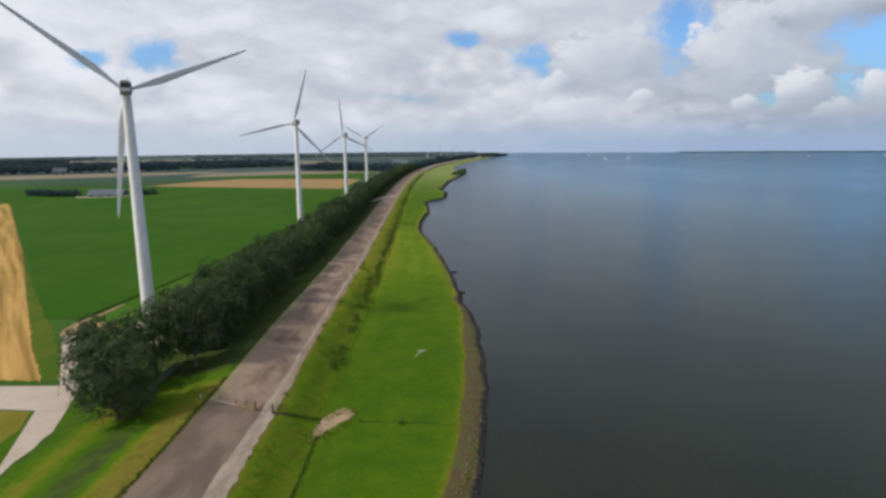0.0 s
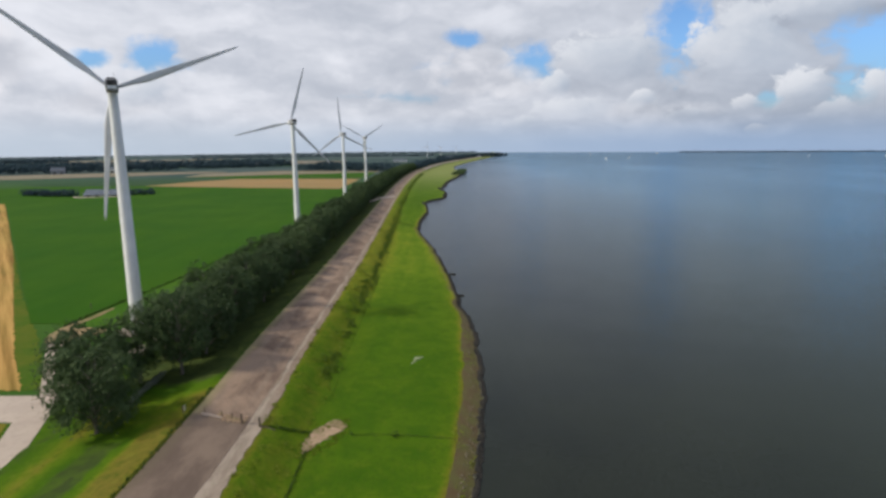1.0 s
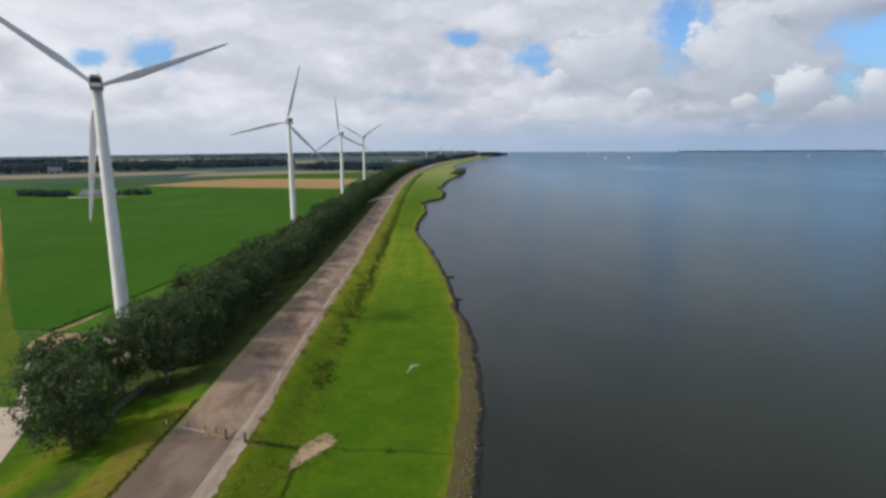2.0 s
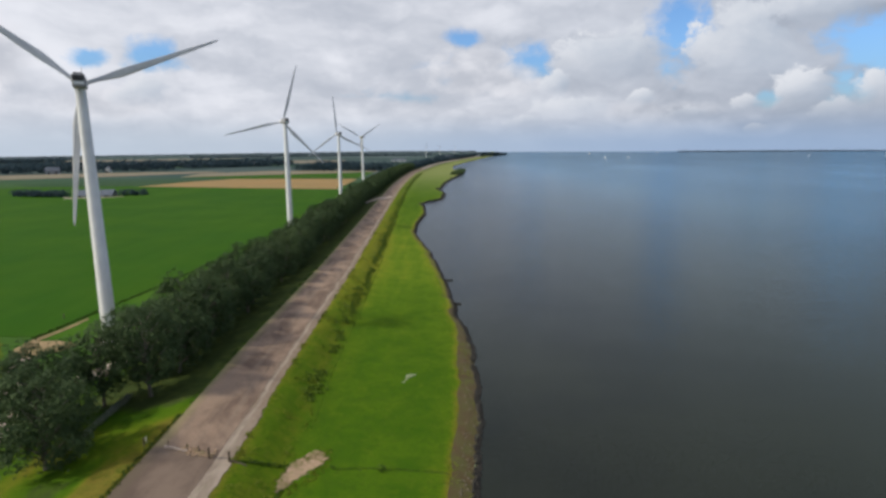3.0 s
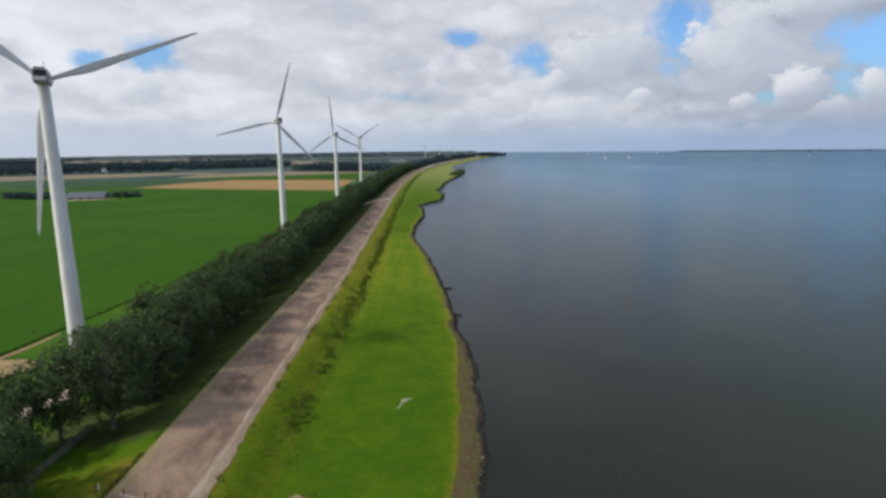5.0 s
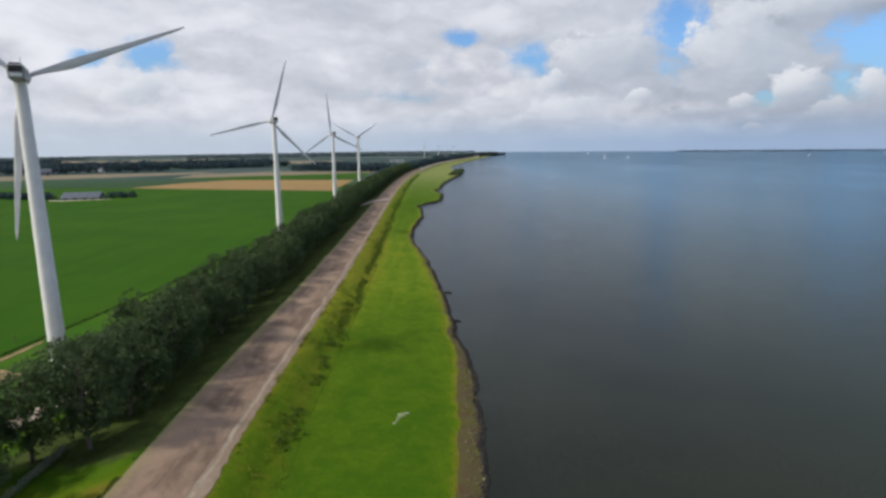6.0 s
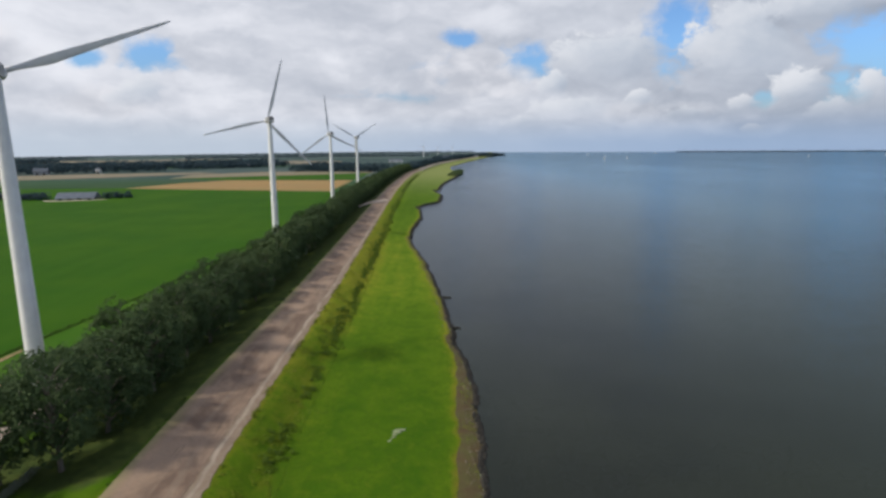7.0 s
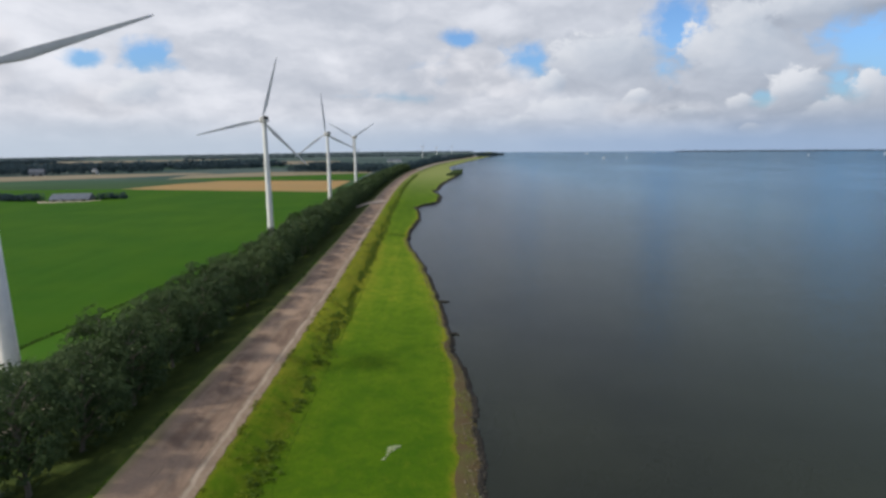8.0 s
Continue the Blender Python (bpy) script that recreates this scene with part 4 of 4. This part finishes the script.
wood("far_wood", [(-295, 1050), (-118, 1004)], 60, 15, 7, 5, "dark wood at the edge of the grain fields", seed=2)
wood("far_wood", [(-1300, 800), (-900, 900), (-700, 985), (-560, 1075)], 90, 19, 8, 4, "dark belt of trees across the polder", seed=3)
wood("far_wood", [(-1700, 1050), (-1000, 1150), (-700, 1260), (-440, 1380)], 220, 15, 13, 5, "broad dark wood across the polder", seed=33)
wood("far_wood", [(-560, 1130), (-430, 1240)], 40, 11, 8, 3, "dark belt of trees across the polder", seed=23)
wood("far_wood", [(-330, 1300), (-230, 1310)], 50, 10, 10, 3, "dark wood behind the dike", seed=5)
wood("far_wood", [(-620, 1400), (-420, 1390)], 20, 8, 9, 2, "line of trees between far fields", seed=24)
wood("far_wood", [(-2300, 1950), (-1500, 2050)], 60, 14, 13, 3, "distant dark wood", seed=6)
wood("far_wood", [(-3200, 2700), (-1900, 2800)], 100, 12, 17, 2, "distant grey-green wood", mat=HAZED_LEAF, seed=7)
wood("far_wood", [(-1300, 2700), (-500, 2650), (-150, 2800)], 100, 11, 17, 2, "distant grey-green wood", mat=HAZED_LEAF, seed=27)
wood("far_wood", [(-4700, 4600), (-2500, 4650), (-900, 4500), (150, 4600)], 100, 8, 24, 2, "distant grey-green wood on the skyline", mat=HAZED_LEAF, seed=9)
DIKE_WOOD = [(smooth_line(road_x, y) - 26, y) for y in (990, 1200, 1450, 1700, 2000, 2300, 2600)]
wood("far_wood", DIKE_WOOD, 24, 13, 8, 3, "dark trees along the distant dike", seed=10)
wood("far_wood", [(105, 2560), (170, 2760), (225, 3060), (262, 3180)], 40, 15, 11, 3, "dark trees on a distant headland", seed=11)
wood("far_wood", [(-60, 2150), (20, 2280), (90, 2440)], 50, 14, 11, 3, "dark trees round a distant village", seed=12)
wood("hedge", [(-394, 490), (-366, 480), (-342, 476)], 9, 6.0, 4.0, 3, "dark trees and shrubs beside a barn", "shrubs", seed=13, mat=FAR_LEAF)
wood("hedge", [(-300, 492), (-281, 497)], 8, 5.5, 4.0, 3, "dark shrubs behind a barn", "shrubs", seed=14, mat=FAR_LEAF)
wood("reed_bed", [(-3, 880), (3, 930), (7, 985), (9, 1042)], 12, 5.0, 2.6, 5, "dark reeds on a low spit in the lake", "reeds", seed=15, mat=LEAF, z=0.1)
# weeds in the ditch at the foot of the dike
rng = random.Random(21)
wv, wf = [], []
y = 88.0
while y < 900:
    dense = noise.noise((y * 0.13, 4.4, 0)) + (0.3 if y > 150 else 0.12)
    near = y < 300
    if dense > -0.07:
        big = 1.0 if near else 2.0
        for _ in range(2 if near else 2):
            x = smooth_line(road_x, y) + 5.4 + 0.6 * noise.noise((y * 0.06, 9.2, 0)) + rng.gauss(0, 0.6 + 0.6 * max(0, dense))
            tufts(wv, wf, rng, Vector((x, y + rng.uniform(-0.5, 0.5), ground_z(x, y) - 0.15)), 0.46 * big * rng.uniform(0.5, 1.8), rng.uniform(0.35, 0.8 + 0.7 * max(0, dense)), 46 if near else 12, 0.13 * big ** 1.6, 0.9)
    if y < 220:                           # a thin line of grass on the meadow's side
        x = smooth_line(road_x, y) + 7.4 + 0.3 * noise.noise((y * 0.05, 2.2, 0))
        tufts(wv, wf, rng, Vector((x, y, ground_z(x, y) - 0.1)), 0.22, rng.uniform(0.12, 0.3), 7, 0.11)
    y += 0.7 if near else 2.5
tagged(soup("ditch_weeds", wv, wf, REED), "tall dark green weeds in the ditch below the dike", "weeds", kind="stuff")
# low tussocks over the rough slope between the strip and the meadow
wv, wf = [], []
for _ in range(2600):
    y = 46 + 230 * rng.random() ** 1.3
    x = smooth_line(road_x, y) + rng.uniform(0.5, 7.0)
    if noise.noise((x * 0.35, y * 0.22, 3.7)) > 0.08:
        tufts(wv, wf, rng, Vector((x, y, ground_z(x, y) - 0.10)), rng.uniform(0.15, 0.5), rng.uniform(0.12, 0.34), 9, 0.12 if y < 150 else 0.18, 1.6)
tagged(soup("rough_tussocks", wv, wf, OLIVE_LEAF), "yellow-olive tussocks of rough grass on the slope", "grass", kind="stuff")
# tall grass along the left edge of the asphalt, a cross ditch and the ditch towards the gate
wv, wf = [], []
y = 44.0
while y < 330:
    x = smooth_line(road_x, y) - ROAD_W - 0.35 + rng.gauss(0, 0.14)
    if y < 84 or noise.noise((y * 0.4, 1.1, 0)) > 0.1:
        tufts(wv, wf, rng, Vector((x, y, 5.95)), 0.28, rng.uniform(0.2, 0.45), 9, 0.13 if y < 150 else 0.22)
    y += 0.28 if y < 84 else 0.8
sv, sf = [], []
y = 44.0
while y < 330:                            # and creeping over the pale strip's outer edge
    if noise.noise((y * 0.3, 6.6, 0)) > 0.12:
        x = smooth_line(road_x, y) + rng.gauss(0.05, 0.25)
        tufts(sv, sf, rng, Vector((x, y, 4.40)), 0.3, rng.uniform(0.15, 0.35), 9, 0.14 if y < 150 else 0.22, 1.6)
    y += 0.3 if y < 150 else 0.8
tagged(soup("strip_grass", sv, sf, OLIVE_LEAF), "olive grass creeping over the pale strip", "grass", kind="stuff")
tagged(soup("edge_grass", wv, wf, HEDGE_LEAF), "dark tall grass along the asphalt's edges", "grass", kind="stuff")
wv, wf = [], []
gv, gf = [], []
for k in range(130):
    x = -27.3 + 27.5 * k / 129
    if not -21.8 < x < -16.2:
        tufts(wv, wf, rng, Vector((x, 78.0 - 0.4 * math.sin(x * 0.2) - 0.5 * max(0.0, -22 - x) + rng.gauss(0, 0.14), ground_z(x, 77) - 0.1)), 0.24 if x < -16 else 0.16, rng.uniform(0.35, 0.65) * (1.0 if x < -16 else 0.4), 12, 0.12 if x < -16 else 0.08)
for k in range(110):
    y = 44 + 28.5 * k / 109
    x = -20.2 - 1.1 * (y - 44) / 28
    tufts(wv, wf, rng, Vector((x + rng.gauss(0, 0.1), y, ground_z(x, y) - 0.1)), 0.2, rng.uniform(0.25, 0.5), 10, 0.11)
for _ in range(300):                      # grass growing into the bare sand
    a = rng.uniform(0, 6.283)
    k = rng.uniform(0.55, 1.15)
    x, y = -19.6 + k * (2.3 * math.cos(a) + 0.28 * 5 * math.sin(a)), 77.2 + k * 5.0 * math.sin(a)
    tufts(gv, gf, rng, Vector((x, y, ground_z(x, y) - 0.05)), rng.uniform(0.1, 0.3), rng.uniform(0.1, 0.22), 7, 0.10)
tagged(soup("sand_grass", gv, gf, OLIVE_LEAF), "thin olive grass growing into bare sand", "grass", kind="stuff")
tufts(wv, wf, rng, Vector((-9.2, 77.9, ground_z(-9.2, 77.9))), 0.6, 0.9, 40, 0.16)
for k in range(420):                      # the ditch along the edge of the crop
    y = 124 + 230 * (k / 419) ** 1.2
    x = float(np.interp(y, (124, 150, 180, 300, 360), (-93.0, -91.2, -89.2, -88.7, -90.3))) + rng.gauss(0, 0.2)
    tufts(wv, wf, rng, Vector((x, y, POLDER_Z)), 0.3, rng.uniform(0.4, 0.9), 12, 0.16)
tagged(soup("boundary_grass", wv, wf, HEDGE_LEAF), "dark narrow lines of tall grass along ditches", "grass", kind="stuff")


# ---- shore stones ----
def stones(name, count, y0, y1, across, size, mat, label, seed, lift=0.0):
    """Loose angular stones along the waterline, too many to count."""
    rng = random.Random(seed)
    verts, faces = [], []
    base = [Vector(v) for v in ((1, 0, 0), (-1, 0, 0), (0, 1, 0), (0, -1, 0), (0, 0, 1), (0, 0, -0.6), (0.6, 0.6, 0.5), (-0.6, 0.55, 0.45), (0.55, -0.6, 0.5), (-0.6, -0.6, 0.4))]
    tris = [(4, 0, 6), (4, 6, 2), (4, 2, 7), (4, 7, 1), (4, 1, 9), (4, 9, 3), (4, 3, 8), (4, 8, 0), (0, 2, 6), (2, 1, 7), (1, 3, 9), (3, 0, 8), (0, 5, 2), (2, 5, 1), (1, 5, 3), (3, 5, 0)]
    for _ in range(count):
        y = y0 + (y1 - y0) * rng.random() ** 1.35
        x = shore_x(y) + rng.uniform(*across)
        s = size * rng.uniform(0.5, 1.5) * (1 + y / 400)
        turn = Matrix.Rotation(rng.random() * 6.28, 3, "Z")
        c = Vector((x, y, max(-0.15, ground_z(x, y)) + 0.12 * s + lift))
        b = len(verts)
        for v in base:
            verts.append(c + turn @ Vector((v.x * s * rng.uniform(0.7, 1.1), v.y * s * rng.uniform(0.5, 0.9), v.z * s * rng.uniform(0.4, 0.75))))
        faces += [tuple(b + k for k in t) for t in tris]
    return tagged(soup(name, verts, faces, mat), label, "stones", kind="stuff")


stones("shore_stones", 3400, 44, 420, (-0.55, 0.35), 0.30, WET_STONE, "dark wet stones along the waterline", 31)
stones("bank_stones", 90, 60, 300, (-0.7, -0.1), 0.16, PALE_STONE, "pale bleached stones above the waterline", 34)
stones("bank_stones", 700, 44, 300, (-2.4, -0.3), 0.17, BANK_STONE, "grey-brown stones strewn on the bank", 32)
stones("shore_stones", 800, 420, 900, (-0.8, 0.5), 0.42, WET_STONE, "dark stones along the distant waterline", 33)


rng = random.Random(37)
bv, bf = [], []
for _ in range(900):
    y = 46 + 200 * rng.random() ** 1.3
    x = shore_x(y) - rng.uniform(0.9, 4.2)
    if noise.noise((x * 0.3, y * 0.12, 6.1)) > -0.05:
        tufts(bv, bf, rng, Vector((x, y, ground_z(x, y) - 0.08)), rng.uniform(0.15, 0.45), rng.uniform(0.1, 0.25), 8, 0.12, 1.6)
tagged(soup("bank_grass", bv, bf, OLIVE_LEAF), "yellow-olive grass thinning out down the bank", "grass", kind="stuff")


def spit(y, length, label, seed):
    """A short finger of dark stones reaching into the water."""
    rng = random.Random(seed)
    bm = bmesh.new()
    for k in range(14):
        f = k / 13
        m = Matrix.Translation((shore_x(y) - 0.6 + f * length, y + rng.uniform(-0.35, 0.35) - f * 0.5, 0.1)) @ Euler((rng.random(), rng.random(), rng.random() * 6)).to_matrix().to_4x4()
        made = bmesh.ops.create_icosphere(bm, subdivisions=1, radius=rng.uniform(0.25, 0.55) * (1.2 - 0.6 * f), matrix=m)["verts"]
        for v in made:
            v.co += Vector((rng.uniform(-0.08, 0.08), rng.uniform(-0.08, 0.08), rng.uniform(-0.12, 0.05)))
    tagged(link("stone_spit", bm, WET_STONE), label, "stone spit")


spit(190.0, 3.4, "short spit of dark stones in the water", 41)
spit(162.0, 2.6, "low spit of dark stones in the water", 42)

# pale stones lying in the meadow
rng = random.Random(51)
for dx, dy, r in ((0, 0, 0.55), (0.45, 0.35, 0.4), (0.9, 0.55, 0.3), (-0.35, -0.9, 0.3), (-0.45, -1.7, 0.22), (-0.9, -2.9, 0.24), (-0.75, -2.4, 0.15), (0.3, -0.4, 0.2)):
    bm = bmesh.new()
    bmesh.ops.create_icosphere(bm, subdivisions=2, radius=r)
    for v in bm.verts:
        v.co = Vector((v.co.x * 1.3, v.co.y, v.co.z * 0.35)) * (1 + 0.25 * noise.noise(v.co * 3 + Vector((dx, dy, 0))))
    ob = tagged(link("pale_stone", bm, PALE_STONE), "bleached pale stone lying in the grass", "stone", "pale stones in the meadow")
    ob.location = (-8.2 + dx, 108.9 + dy, ground_z(-8.2 + dx, 108.9 + dy) + 0.05)


# ---- fence across the dike road ----
def fence_post(name, x, y, z, high, mat, radius, label="", parent=None, lean=0.0):
    bm = tube(bmesh.new(), [(-0.4, radius), (high - 0.06, radius * 0.92), (high, radius * 0.6)], 8)
    ob = part(name, bm, mat, parent, label) if parent else link(name, bm, mat, None, label)
    ob.matrix_basis = pose(x, y, z, lean, lean * 0.7, 0)
    return ob


fence = tagged(new("field_fence"), "remains of a weathered wooden fence across the dike road", "fence")
rng = random.Random(61)


def deck_z(x, y):
    r = smooth_line(road_x, y)
    return 6.1 - 1.5 * (x - (r - ROAD_W)) / ROAD_W


FENCE_Y = 75.6
for x, h in ((-39.9, 0.95), (-36.7, 1.05), (-34.2, 1.0), (-32.7, 0.95)):
    fence_post("post", x, FENCE_Y + rng.uniform(-0.1, 0.1), deck_z(x, FENCE_Y), h, WOOD, 0.085, parent=fence, lean=rng.uniform(-4, 4))
bm = bmesh.new()                         # one low rail left, towards the ditch
box(bm, (-28.3, FENCE_Y - 0.95, 0.25), (-26.2, FENCE_Y - 0.8, 0.45))
for v in bm.verts:
    v.co.z += 4.3 - 0.35 * (v.co.x + 28.3)
part("rail", bm, WOOD, fence)
bm = bmesh.new()                         # a broken kerb of pale concrete
for k in range(6):
    box(bm, (-37.2 + k * 0.52, FENCE_Y - 0.15 - 0.05 * k + rng.uniform(-0.06, 0.06), -0.05), (-36.74 + k * 0.52, FENCE_Y + 0.12 - 0.05 * k, rng.uniform(0.14, 0.30)))
for v in bm.verts:
    v.co.z += deck_z(v.co.x, FENCE_Y)
tagged(link("kerb", bm, CONCRETE), "broken low kerb of pale concrete on the asphalt", "kerb")
for x, h, r in ((-31.0, 1.5, 0.16), (-28.4, 1.55, 0.17)):
    gate = fence_post("gate_post", x, FENCE_Y - 0.9, deck_z(x, FENCE_Y) if x < -29 else 4.45, h, WOOD, r, lean=2)
    tagged(gate, "thick dark wooden gate post beside the road", "gate post", "gate posts")
marker = tagged(fence_post("marker_post", -40.2, 76.6, 6.0, 0.75, WHITE_POST, 0.09), "short pale yellow marker post on the verge", "marker post")
rng = random.Random(66)
rv, rf = [], []
for k in range(150):                     # loose pale rubble along the fence
    x = -35.2 + 4.6 * rng.random()
    yy = FENCE_Y + 0.2 + rng.gauss(0, 0.35) - 0.12 * (x + 35)
    q = rng.uniform(0.07, 0.2)
    b = len(rv)
    for sx, sy in ((-1, -1), (1, -0.8), (0.8, 1), (-0.9, 0.9)):
        rv.append((x + sx * q, yy + sy * q, deck_z(x, yy) - 0.03))
    for sx, sy in ((-0.6, -0.7), (0.7, -0.5), (0.5, 0.7), (-0.6, 0.5)):
        rv.append((x + sx * q, yy + sy * q, deck_z(x, yy) + q * 0.7))
    rf += [(b + 4, b + 5, b + 6, b + 7), (b, b + 1, b + 5, b + 4), (b + 1, b + 2, b + 6, b + 5), (b + 2, b + 3, b + 7, b + 6), (b + 3, b, b + 4, b + 7)]
tagged(soup("rubble", rv, rf, SAND), "brownish broken rubble strewn across the asphalt", "rubble", kind="stuff")
fence_post("field_post", -96.3, 138.3, POLDER_Z, 1.6, WOOD, 0.12, "old wooden post beside the crop field")
tagged(bpy.data.objects["field_post"], category="post")

# a low clipped hedge in the gap between the trees
rng = random.Random(77)
hv, hf = [], []
y = 76.0
while y < 93:
    x = smooth_line(road_x, y) - ROAD_W - 12.6
    z = ground_z(x, y)
    for _ in range(26):
        leaf(hv, hf, Vector((x + rng.uniform(-0.45, 0.45), y + rng.uniform(-0.15, 0.15), z + 0.9 * rng.random() ** 0.6)), rng.uniform(0.08, 0.16), rng, Vector((0, 0, 0.8)))
    y += 0.22
tagged(soup("hedge", hv, hf, HEDGE_GREY), "low clipped grey-green hedge beside the trees", "hedge")


# ---- farm, far buildings ----
def house(name, x, y, turn, long, deep, eave, ridge, wall, roof, label, category, doors=2):
    t = tagged(new(name), label, category)
    bm = box(bmesh.new(), (-long / 2, -deep / 2, -0.3), (long / 2, deep / 2, eave))
    part("wall", bm, wall, t)
    bm = bmesh.new()
    o = 0.6
    p = [bm.verts.new(v) for v in ((-long / 2 - o, -deep / 2 - o, eave - 0.2), (long / 2 + o, -deep / 2 - o, eave - 0.2), (long / 2 + o, 0, ridge), (-long / 2 - o, 0, ridge), (long / 2 + o, deep / 2 + o, eave - 0.2), (-long / 2 - o, deep / 2 + o, eave - 0.2))]
    for f in ((0, 1, 2, 3), (3, 2, 4, 5), (0, 3, 5), (1, 4, 2), (0, 5, 4, 1)):
        bm.faces.new([p[k] for k in f])
    part("roof", bm, roof, t)
    for k in range(doors):
        cx = -long / 2 + long * (k + 0.5) / doors
        part("door", box(bmesh.new(), (cx - 1.6, -deep / 2 - 0.08, 0.0), (cx + 1.6, -deep / 2 + 0.02, min(3.2, eave - 0.5))), DARK, t, "dark sliding door")
    t.matrix_basis = pose(x, y, polder_z(x), 0, 0, turn)
    return t


house("barn", -317, 484, 16, 28, 18, 1.6, 5.8, GREY, ROOF, "long low barn with a grey-blue roof and grey walls", "barn", 4)
patch("yard", [(-337, 470), (-331, 462), (-322, 461), (-298, 472), (-290, 480), (-292, 482), (-300, 477), (-324, 468)], CONCRETE, POLDER_Z, "pale concrete farmyard in front of the barn", "yard", 0.14)
for x, y, turn, long, deep, e, r, w, f, lab in ((-470, 1290, 10, 14, 9, 4, 8, WALL, ROOF, "white farmhouse among far trees"), (-614, 965, 0, 7, 6, 6, 9, WALL, ROOF, "small white house before a dark wood"),
                                              (-690, 932, 30, 20, 10, 6, 11, GREY, ROOF, "grey house before a dark wood"),
                                              (20, 2180, 20, 30, 14, 6, 11, WALL, ROOF, "pale building in a distant village"), (52, 2260, 5, 22, 12, 6, 12, WALL, BRICK, "pale house with a red roof in a distant village"),
                                              (-30, 2120, -10, 26, 12, 6, 11, BRICK, ROOF, "brick house in a distant village"), (84, 2330, 15, 26, 12, 7, 12, WALL, ROOF, "pale building in a distant village"),
                                              (-170, 1620, 8, 40, 16, 5, 9, WALL, ROOF, "long pale shed behind the dike")):
    house("farmhouse", x, y, turn, long, deep, e, r, w, f, lab, "house", 2)


# ---- boats, far shore ----
def boat(x, y, turn, size):
    t = tagged(new("sailing_boat"), "small white sailing boat far out on the lake", "boat", "sailing boats")
    bm = bmesh.new()
    rings = []
    for k in range(9):
        f = k / 8 * 2 - 1
        w = 1.6 * (1 - abs(f) ** 2.4)
        rings.append([bm.verts.new(v) for v in ((-w, f * 5, 1.2), (-w * 0.7, f * 4.8, 0.1), (0, f * 4.4, -0.5), (w * 0.7, f * 4.8, 0.1), (w, f * 5, 1.2))])
    for a, b in zip(rings, rings[1:]):
        for k in range(4):
            bm.faces.new((a[k], a[k + 1], b[k + 1], b[k]))
        bm.faces.new((a[4], a[0], b[0], b[4]))
    part("hull", bm, WHITE, t)
    part("mast", tube(bmesh.new(), [(0, 0.12), (14, 0.06)], 8), GREY, t)
    bm = bmesh.new()
    v = [bm.verts.new(p) for p in ((0.06, -0.2, 1.8), (0.06, -4.4, 2.0), (0.06, -0.2, 13.4), (-0.06, -0.2, 1.8), (-0.5, -4.4, 2.0), (-0.06, -0.2, 13.4))]
    for f in ((0, 1, 2), (5, 4, 3), (0, 3, 4, 1), (1, 4, 5, 2), (2, 5, 3, 0)):
        bm.faces.new([v[k] for k in f])
    part("sail", bm, SAIL, t)
    t.matrix_basis = pose(x, y, 0, 0, 0, turn) @ Matrix.Scale(size, 4)


for x, y, turn, size in ((545, 2050, 70, 0.9), (660, 2150, 40, 0.7), (1500, 2400, 100, 0.9), (2050, 2700, 60, 0.9), (760, 3200, 80, 1.0), (1250, 3500, 60, 1.0)):
    boat(x, y, turn, size)
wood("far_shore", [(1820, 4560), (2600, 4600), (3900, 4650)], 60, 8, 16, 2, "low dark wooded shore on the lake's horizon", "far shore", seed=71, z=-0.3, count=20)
